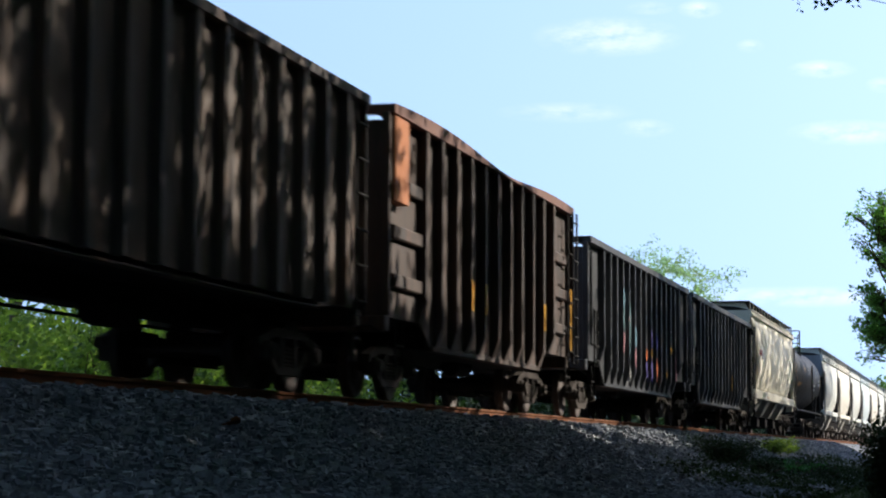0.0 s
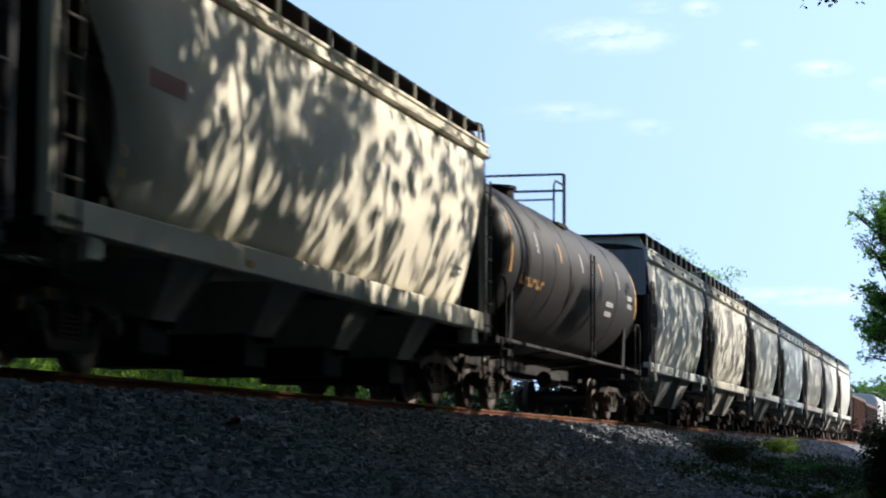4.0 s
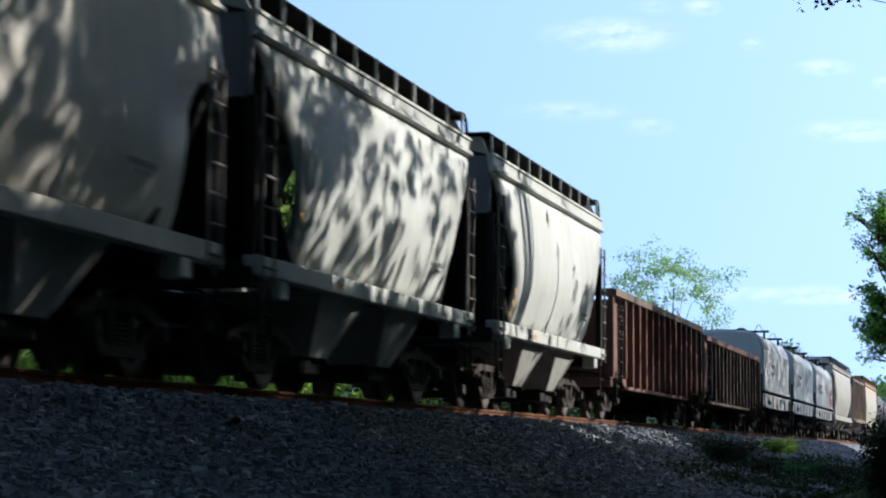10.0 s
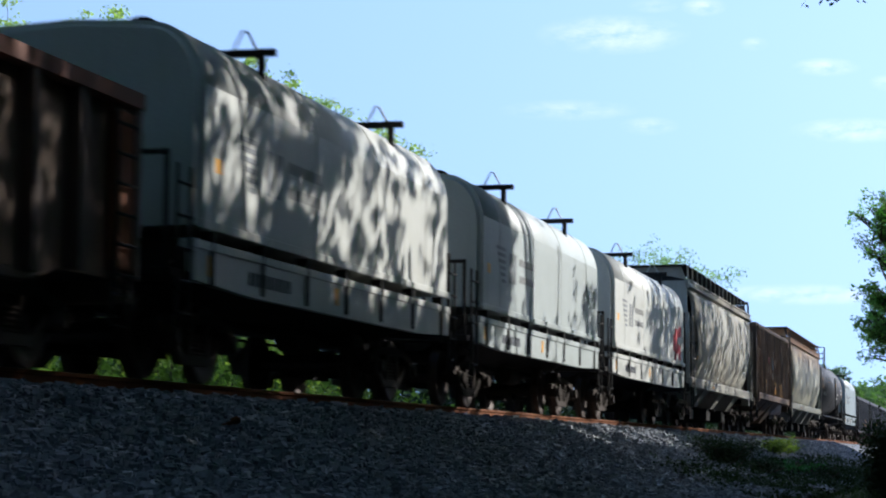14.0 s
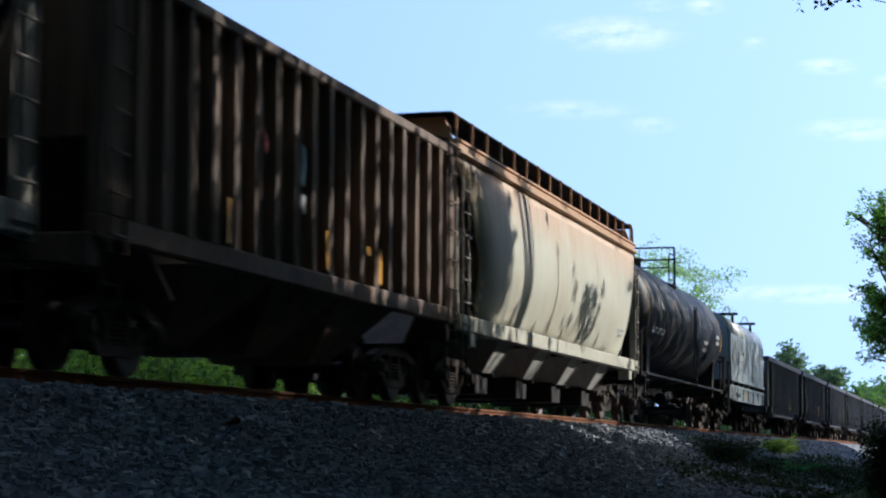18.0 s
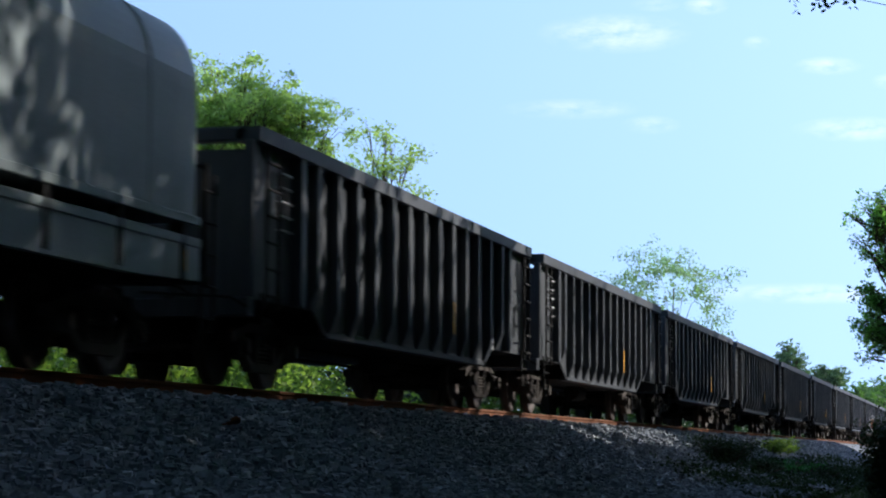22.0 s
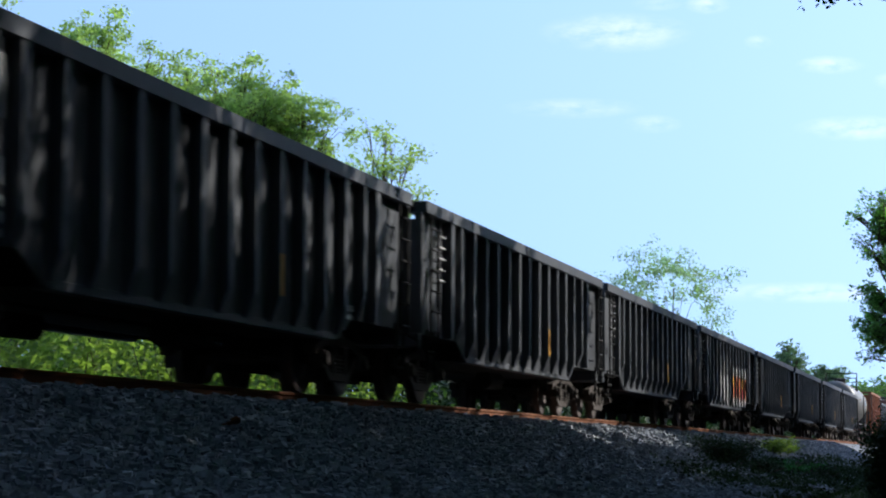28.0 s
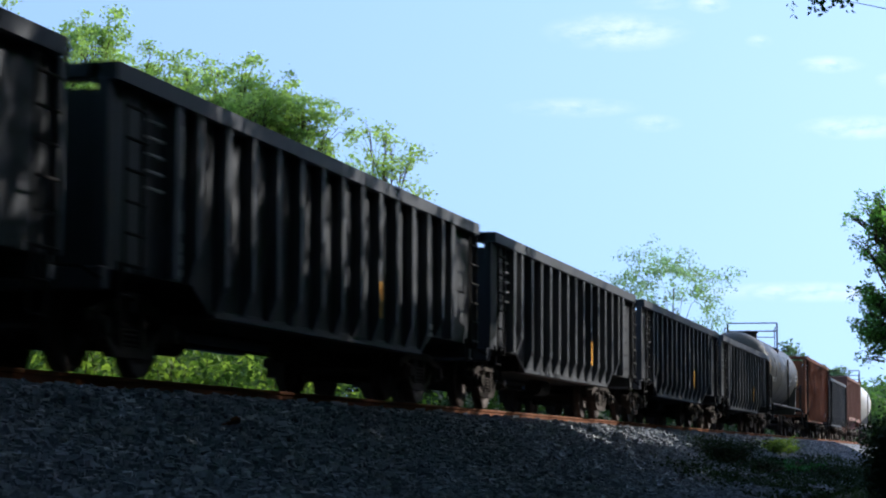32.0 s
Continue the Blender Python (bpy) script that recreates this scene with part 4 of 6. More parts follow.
    for k in range(5):
        band(-h + 3.0 + (2 * h - 6) * k / 4, 0.10, 0.36, 0.07, YELLOW_MARK if k % 2 else WHITE_MARK, "reflector_strip")
    for j in range(6):
        band(-h + 1.7 + 0.36 * j, -0.34, -0.23, 0.06, letters or WHITE_MARK, "stencil_mark")
        band(-h + 1.84 + 0.36 * j, -0.34 + 0.07 * (j % 2), -0.30 + 0.07 * (j % 2), 0.14, letters or WHITE_MARK, "stencil_mark")
    for row in range(2):
        for j in range(5):
            band(h - 4.6 + 0.17 * j, -0.22 - 0.14 * row, -0.15 - 0.14 * row, 0.11, WHITE_MARK, "stencil_mark")
            band(h - 1.9 + 0.15 * j, -0.02 - 0.12 * row, 0.05 - 0.12 * row, 0.10, WHITE_MARK, "stencil_mark")
    return car


HOOD = [(-1.60, 1.62), (-1.60, 2.3), (-1.60, 3.0)] + [(-0.95 - 0.65 * math.cos(radians(9 * k)), 3.02 + 0.83 * math.sin(radians(9 * k))) for k in range(1, 10)] + [(-0.80, 3.87), (0.0, 3.91)]


def coil_car(length, hood_paint, label, splash=False):
    """A steel-coil car: a low trough body under a lift-off arched hood with lifting beams."""
    car = tagged(new("coil_car"), label, "railway car", "cars of the freight train")
    h = length / 2
    hh = h - 0.12
    prof = HOOD + [(-y, z) for y, z in HOOD[-2::-1]]
    bm = extrude(B(), prof, "x", -hh, hh)
    es = [e for e in bm.edges if all(abs(abs(v.co.x) - hh) < 1e-4 for v in e.verts) and (e.verts[0].co.x * e.verts[1].co.x > 0) and not all(abs(v.co.z - 1.62) < 1e-4 for v in e.verts)]
    bmesh.ops.bevel(bm, geom=es, offset=0.09, segments=3, affect="EDGES")
    for f in bm.faces:
        f.smooth = abs(f.normal.x) < 0.5 and len(f.verts) == 4 and abs(f.normal.y) < 0.995
    hood = part("hood", bm, hood_paint, car)
    part("hood_rim", box(B(), -hh - 0.02, hh + 0.02, -1.63, -1.58, 1.58, 1.68, 0.01), hood_paint, hood)
    part("hood_rim", box(B(), -hh - 0.02, hh + 0.02, 1.58, 1.63, 1.58, 1.68, 0.01), hood_paint, hood)
    for k in range(4):
        x = -hh + (2 * hh) * (k + 0.5) / 4
        bm = B()
        for (y0, z0), (y1, z1) in zip(prof, prof[1:]):
            hexa(bm, [(x - 0.03, y0 * 1.003, z0 * 1.002), (x + 0.03, y0 * 1.003, z0 * 1.002), (x + 0.03, y0 * 0.99, z0 * 0.99), (x - 0.03, y0 * 0.99, z0 * 0.99)],
                 [(x - 0.03, y1 * 1.003, z1 * 1.002), (x + 0.03, y1 * 1.003, z1 * 1.002), (x + 0.03, y1 * 0.99, z1 * 0.99), (x - 0.03, y1 * 0.99, z1 * 0.99)])
        part("hood_seam", bm, hood_paint, hood)
    for x in (-2.85, 2.80):
        part("lifting_beam", box(B(), x - 0.05, x + 0.05, -1.56, 1.56, 3.88, 3.97, 0.01), UNDER, hood)
        for yy in (-1.38, -0.95, 0.95, 1.38):
            part("beam_leg", box(B(), x - 0.04, x + 0.04, yy - 0.04, yy + 0.04, 3.45 if abs(yy) > 1.2 else 3.7, 3.88), UNDER, hood)
        for sy in (-1, 1):
            part("lifting_loop", rods(B(), [(x, sy * 1.32, 3.96), (x, sy * 1.20, 4.19), (x, sy * 1.14, 4.19), (x, sy * 1.02, 3.96)], 0.016, 6), WHITE_MARK, hood)
    part("end_hoop", rods(B(), [(-hh + 0.35, -0.72 - 0.22 * math.cos(a), 3.76 + 0.17 * math.sin(a)) for a in [math.pi * k / 10 for k in range(11)]], 0.04, 6), UNDER, hood)
    for s in (-1, 1):
        part("body_side", extrude(B(), [(-h, 1.02), (-h + 1.8, 0.96), (h - 1.8, 0.96), (h, 1.02), (h, 1.36), (-h, 1.36)], "y", *sorted((s * 1.58, s * 1.48))), hood_paint, car)
        part("side_sill", box(B(), -h, h, *sorted((s * 1.60, s * 1.40)), 1.36, 1.46, 0.01), hood_paint, car)
        for k in range(7):
            x = -h + 0.5 + (length - 1.0) * k / 6
            part("side_bracket", box(B(), x - 0.05, x + 0.05, *sorted((s * 1.60, s * 1.45)), 1.0, 1.58), UNDER, car)
    part("trough", extrude(B(), [(-1.48, 1.40), (-0.5, 0.90), (0.5, 0.90), (1.48, 1.40), (1.40, 1.50), (-1.40, 1.50)], "x", -h + 0.3, h - 0.3), UNDER, car)
    for s in (-1, 1):
        part("end_platform", box(B(), *sorted((s * (h - 0.1), s * (h + 0.55))), -1.50, 1.50, 1.02, 1.12, 0.01), UNDER, car)
        for yy in (-1.45, -1.05, 1.05, 1.45):
            part("end_rail_post", rods(B(), [(s * (h + 0.50), yy, 1.1), (s * (h + 0.50), yy, 2.35)], 0.03, 6), UNDER, car)
        part("end_rail", rods(B(), [(s * (h + 0.50), -1.45, 2.32), (s * (h + 0.50), 1.45, 2.32)], 0.03, 6), UNDER, car)
        add_ladder(car, s * (h + 0.28), -1.56, 0.50, 2.2, 0.38, 5, UNDER)
        add_truck(car, s * (h - 1.45))
    add_underframe(car, h, 0.80)
    add_ends(car, h, 1.25)
    # a plain striped emblem and lettering bars
    x0, z0 = -h + 1.55, 2.72
    for k in range(6):
        add_mark(car, "emblem_stripe", x0 + 0.04 * k, z0 - 0.11 * k, 0.62 - 0.07 * k, 0.06, -1.602, GREY_MARK)
    for k in range(2):
        a = x0 + 0.62 + 0.34 * k
        part("emblem_block", extrude(B(), [(a, z0 - 0.55), (a + 0.20, z0 - 0.55), (a + 0.28, z0 - 0.02), (a + 0.08, z0 - 0.02)], "y", -1.606, -1.598), GREY_MARK, hood)
    reporting_marks(car, x0 + 2.1, z0 - 0.12, -1.602, FADED_MARK, ((1.3, 0.13), (1.3, 0.13)), 0.30)
    reporting_marks(car, x0 + 0.9, 1.17, -1.582, DARK_MARK, ((1.5, 0.15),))
    for x in (-h + 0.45, -0.4, h - 0.45):
        add_mark(car, "reflector_strip", x, 1.20, 0.14, 0.22, -1.582, YELLOW_MARK)
    add_mark(car, "reflector_strip", -h + 0.62, 2.30, 0.20, 0.16, -1.602, YELLOW_MARK)
    if splash:
        rng = random.Random(4)
        for k in range(9):
            add_mark(car, "red_spray_mark", h - 1.5 + rng.uniform(-0.5, 0.6), 2.2 + rng.uniform(-0.35, 0.4), rng.uniform(0.2, 0.55), rng.uniform(0.15, 0.5), -1.603 - 0.001 * k, RED_MARK)
    return car


def swipe(car, rng, x, z0, z1, w, y, col):
    """One sprayed stroke with a wavering outline, narrowing at its ends."""
    left, right = [], []
    for i in range(7):
        f = i / 6
        half = w * (0.18 + 0.36 * math.sin(math.pi * f) ** 0.6) * rng.uniform(0.8, 1.2)
        mid = x + w * 0.25 * math.sin(5 * f + z0 * 7)
        left.append((mid - half, z0 + (z1 - z0) * f))
        right.append((mid + half, z0 + (z1 - z0) * f))
    part("spray_paint_patch", extrude(B(), left + right[::-1], "y", y - 0.004, y + 0.002), col, car, "bright spray-painted patch")


TRAIN = []


def put(car, left, right):
    """Takes a car into the train, with the place of its ends at the start."""
    car.location = ((left + right) / 2, 1.6, 0.0)
    TRAIN.append(car)
    return car


def yellow_posts(car, xs, z, y=-1.605):
    for x in xs:
        add_mark(car, "reflector_strip", x, z, 0.10, 0.50, y, YELLOW_MARK)


def posts_of(length, ribs, panel=2.3):
    inner = length / 2 - panel
    return [-inner + 2 * inner * k / (ribs - 1) for k in range(ribs)]


def build_train():
    # leading cars: high-sided, brown and black
    put(gondola(14.6, 4.03, BARE_BROWN, "tall brown-black open car streaked with rust", 15, 1.06, 1.12, 0.12, 0.9, 0.13, None, False, False, 0.0, 0.16), 12.5, 27.1)
    c = gondola(13.45, 4.13, SOOTY_BLACK, "tall rust-streaked black open car with orange corner panel", 11, 0.78, 1.13, 0.13, 1.9, 0.15, RUST_BROWN, False, True, 0.3, 0.12, False, 0.10)
    part("corner_panel", box(B(), -6.66, -5.95, -1.615, -1.44, 2.75, 3.97, 0.01), CORNER_ORANGE, c, "bright orange corner panel")
    add_ladder(c, 6.60, -1.66, 1.0, 4.04, 0.40, 8, UNDER)
    yellow_posts(c, posts_of(13.45, 11, 1.9)[3:5] + posts_of(13.45, 11, 1.9)[-2:-1], 1.75)
    add_mark(c, "corner_stripe", 6.34, 1.85, 0.13, 1.25, -1.63, YELLOW_MARK, "worn orange-yellow stripe")
    put(c, 28.35, 41.8)
    for left, right, name in ((43.75, 59.1, "glossy black open hopper car with spray-painted letters"), (60.05, 75.65, "black ribbed open hopper car with a yellow reflector strip")):
        L = right - left
        c = gondola(L, 3.79, BLACK_CAR, name, 15, 0.72, 1.18, 0.13, 1.75, 0.15, DUSTY_BLACK, True, False, 0.34, 0.10, False)
        add_ladder(c, -L / 2 + 0.52, -1.62, 1.05, 2.25, 0.34, 4, UNDER)
        xs = posts_of(L, 15, 1.75)
        reporting_marks(c, -L / 2 + 2.05, 2.6, -1.47, WHITE_MARK, ((0.4, 0.30), (0.4, 0.22)), 0.36)
        if left < 50:
            rng = random.Random(3)
            strokes = [(3, 2.5, 3.0, BLUE_MARK), (3, 2.0, 2.6, TEAL_MARK), (3, 1.5, 2.0, PINK_MARK), (4, 1.5, 2.7, TEAL_MARK), (4, 2.25, 2.45, PINK_MARK), (4, 0.85, 1.25, FADED_MARK), (5, 1.7, 2.2, BLUE_MARK), (5, 1.2, 1.7, PINK_MARK), (7, 1.45, 1.75, ORANGE_MARK),
                       (7, 1.05, 1.45, PURPLE_MARK), (8, 1.55, 1.80, YELLOW_MARK), (8, 1.8, 2.25, PURPLE_MARK), (8, 0.95, 1.5, PURPLE_MARK), (9, 1.80, 2.15, PURPLE_MARK), (9, 1.0, 1.6, ORANGE_MARK), (11, 1.15, 1.35, YELLOW_MARK), (12, 1.80, 2.0, YELLOW_MARK), (13, 1.1, 1.8, PINK_MARK)]
            for n, (k, z0, z1, colour) in enumerate(strokes):
                swipe(c, rng, xs[k], z0, z1, 0.115, -1.602 - 0.0005 * (n % 4), colour)
                if k in (3, 4, 7, 8, 9):
                    swipe(c, rng, xs[k] + 0.34, z0 - 0.1, z1 + 0.1, 0.34, -1.455 - 0.001 * (n % 5), colour)
        else:
            yellow_posts(c, xs[9:10], 1.5)
        put(c, left, right)
    # long tan covered hopper and the first tank car
    c = covered_hopper(17.25, 4.40, TAN_HOPPER, "long tan covered hopper car with four discharge bays", 4, "slant", None, (1.22, 1.52), 0.24, 0.30)
    for k in range(5):
        add_mark(c, "red_lettering_bar", -8.6 + 2.2 + 0.20 * k, 2.95, 0.09, 0.20, -1.606, RED_MARK)
    put(c, 76.5, 93.75)
    put(tank_car(15.9, TANK_BLACK, "dark brown-black tank car with a railed manway platform", letters=AMBER_MARK), 94.55, 110.45)
    # a string of short grey covered hoppers
    short = [(111.45, 122.40, GREY_HOPPER, "notch", "short grey covered hopper car with stained sides"), (123.25, 134.05, WARM_HOPPER, "notch", "short warm-grey covered hopper car with rust streaks"),
             (135.25, 146.05, GREY_HOPPER, "flow", "short grey covered hopper car with rounded ends"), (147.10, 158.05, COOL_HOPPER, "notch", "short blue-grey covered hopper car with stencilled marks"),
             (158.90, 169.75, WARM_HOPPER, "notch", "short cream covered hopper car with orange strips"), (170.90, 181.45, GREY_HOPPER, "flow", "short pale covered hopper car with slanting ends"),
             (183.10, 193.75, GREY_HOPPER, "flow", "short pale covered hopper car, last of the string")]
    for a, b, paint, style, name in short:
        put(covered_hopper(b - a, 4.33, paint, name, 2, style, stencils=paint is COOL_HOPPER), a, b)
    # rusty scrap gondolas
    c = gondola(15.3, 2.92, RUST_BROWN, "rust-brown gondola car with upright side posts", 13, 0.72, 0.92, 0.16, 1.5, 0.15, RUST_BLACK, False, False, 0.0, 0.13)
    reporting_marks(c, -5.6, 2.35, -1.47, WHITE_MARK, ((0.5, 0.22), (0.4, 0.18)))
    put(c, 195.1, 210.4)
    c = gondola(15.5, 2.73, RUST_BLACK, "black and rusty gondola car with worn orange end", 14, 0.75, 0.88, 0.15, 1.4, 0.15, RUST_BROWN, False, False, 0.0, 0.14, rib_paint=SOOTY_BLACK)
    for k in (3, 5, 9, 11):
        add_mark(c, "reflector_strip", posts_of(15.5, 14, 1.4)[k] + 0.15, 1.62, 0.13, 0.52, -1.455, BRIGHT_ORANGE)
    part("corner_panel", box(B(), 7.2, 7.6, -1.59, -1.47, 0.95, 2.5, 0.01), ORANGE_RUST, c, "orange rusted corner panel")
    part("corner_panel", box(B(), -7.6, -6.7, -1.53, -1.45, 1.0, 2.5, 0.01), RUST_BROWN, c, "rusted corner panel")
    put(c, 211.2, 226.7)
    # coil cars and a dull covered hopper
    put(coil_car(10.9, PALE_HOOD, "steel-coil car with a pale grey arched hood"), 228.2, 239.1)
    put(coil_car(11.1, SILVER_HOOD, "steel-coil car with a silver-grey arched hood"), 241.15, 252.25)
    put(coil_car(11.6, PALE_HOOD, "steel-coil car with pale hood and red spray paint", True), 254.1, 265.7)
    put(covered_hopper(16.35, 4.15, DULL_HOPPER, "long dull grey-brown covered hopper car with stained sides", 3, "slant", None, (1.09, 1.36), 0.24, 0.42), 267.25, 283.6)
    c = open_hopper(13.7, 4.0, RUST_BLACK, "tall black and rusty open hopper car", 18)
    yellow_posts(c, [-3.4, 0.2, 2.6], 1.75)
    rng = random.Random(6)
    for x, z0, z1, colour in ((-0.81, 2.45, 2.95, BLUE_MARK), (-0.81, 2.10, 2.35, WHITE_MARK), (-2.24, 2.65, 2.95, RED_MARK), (2.04, 1.85, 1.98, YELLOW_MARK)):
        swipe(c, rng, x, z0, z1, 0.115, -1.603, colour)
    put(c, 285.0, 298.7)
    put(covered_hopper(17.8, 4.22, RUSTY_HOPPER, "long covered hopper car with heavily rust-stained upper sides", 4, "slant", None, (1.15, 1.40), 0.24, 0.42), 299.1, 316.9)
    put(tank_car(17.0, TANK_BLACK, "black tank car with yellow strips and white stencils"), 318.0, 335.0)
    put(coil_car(10.9, DULL_HOOD, "steel-coil car with a dull green-grey hood ahead of the gondolas"), 336.0, 346.9)
    # a long string of black gondolas
    first = gondola(15.0, 2.95, DUSTY_BLACK, "black high-sided gondola car with upright side posts", 13)
    xs = posts_of(15.0, 13)
    for z, hgt in ((2.36, 0.56), (1.62, 0.24), (1.36, 0.10), (1.22, 0.10), (1.08, 0.07)):
        reporting_marks(first, -7.5 + 2.00, z, -1.465, WHITE_MARK, ((0.30, hgt),))
    reporting_marks(first, 7.5 - 2.6, 1.12, -1.465, WHITE_MARK, ((0.4, 0.08), (0.4, 0.06)), 0.12)
    yellow_posts(first, (7.5 - 1.25,), 1.75, -1.47)
    yellow_posts(first, xs[8:9], 1.3)
    lefts = [348.7, 364.8, 380.95, 397.1, 413.2, 429.25, 445.1, 460.75, 476.65, 492.75, 508.9, 525.2, 541.4]
    put(first, lefts[0], lefts[0] + 15.0)
    for k, a in enumerate(lefts[1:], 1):
        c = copy_thing(first, pose(0, 0, 0))
        put(c, a, a + 15.2 - 0.2)
        if k == 8:
            tagged(c, "black gondola car with red and white spray paint")
            rng = random.Random(12)
            for x in xs[3:6]:
                # cream letters as tall as the posts, worn at the top
                swipe(c, rng, x, 0.80, 1.75, 0.15, -1.603, WHITE_MARK)
                swipe(c, rng, x, 1.70, 2.38, 0.12, -1.604, FADED_MARK)
                swipe(c, rng, x + 0.42, 1.25, 1.55, 0.5, -1.462, GREY_MARK)
            for n, x in enumerate(xs[7:12]):
                swipe(c, rng, x, 0.78, 1.10, 0.17, -1.603, WHITE_MARK)
                swipe(c, rng, x, 1.02, 1.42, 0.14, -1.605, RED_MARK if n % 2 else ORANGE_MARK)
                swipe(c, rng, x, 1.36, 1.80, 0.13, -1.607, YELLOW_MARK if n in (0, 3) else ORANGE_MARK)
                swipe(c, rng, x, 1.74, 2.08, 0.13, -1.609, WHITE_MARK)
                swipe(c, rng, x + 0.40, 0.95, 1.45, 0.4, -1.462, RED_MARK if n > 2 else ORANGE_MARK)
    # the tail that comes into view at the end
    put(tank_car(14.8, TANK_OLIVE, "dull olive-black tank car with a railed platform", 1.42, 2.62), 557.8, 572.6)
    put(gondola(14.6, 3.75, ORANGE_RUST, "orange-rust high open car with upright posts", 14, 0.75, 1.1, 0.14, 1.8), 574.2, 588.8)
    put(gondola(13.6, 3.3, DUSTY_BLACK, "black high-sided open car", 13, 0.75, 1.0, 0.14, 1.8), 590.2, 603.8)
    put(open_hopper(13.6, 3.9, RUST_BROWN, "rust-brown open hopper car"), 605.2, 618.8)
    put(tank_car(14.8, TANK_WHITE, "white tank car at the end of view"), 620.2, 635.0)


build_train()


# ---- plants ----
def tube_arrays(points, radii, n=6):
    pts = np.asarray(points, float)
    v, f = [], []
    for k, (p, r) in enumerate(zip(pts, radii)):
        d = pts[min(k + 1, len(pts) - 1)] - pts[max(k - 1, 0)]
        d = d / (np.linalg.norm(d) + 1e-9)
        a = np.cross(d, [0.31, 0.95, 0.05])
        a /= np.linalg.norm(a) + 1e-9
        b = np.cross(d, a)
        for j in range(n):
            t = 2 * math.pi * j / n
            v.append(p + r * (math.cos(t) * a + math.sin(t) * b))
    for k in range(len(pts) - 1):
        for j in range(n):
            f.append((k * n + j, k * n + (j + 1) % n, (k + 1) * n + (j + 1) % n, (k + 1) * n + j))
    return np.array(v), np.array(f)


def leaf_arrays(centres, size, rng, long=1.7):
    """One small folded leaf at each centre, turned at random."""
    n = len(centres)
    d = rng.normal(0, 1, (n, 3))
    d[:, 2] = d[:, 2] * 0.6 - 0.25
    d /= np.linalg.norm(d, axis=1)[:, None]
    up = rng.normal(0, 1, (n, 3)) * 0.6 + np.array([0, 0, 1.0])
    s = np.cross(d, up)
    s /= np.linalg.norm(s, axis=1)[:, None] + 1e-9
    nrm = np.cross(s, d)
    w = (size * rng.uniform(0.7, 1.3, n))[:, None]
    a, b = centres - d * w * long * 0.5, centres + d * w * long * 0.5
    mid = centres - d * w * 0.1 - nrm * w * 0.12
    v = np.stack([a, mid + s * w * 0.5 + nrm * w * 0.2, b, mid - s * w * 0.5 + nrm * w * 0.2], 1).reshape(-1, 3)
    f = np.arange(4 * n).reshape(n, 4)
    return v, f


def join_arrays(chunks):
    vs, fs, k = [], [], 0
    for v, f in chunks:
        vs.append(v)
        fs.append(f + k)
        k += len(v)
    return np.concatenate(vs), np.concatenate(fs)


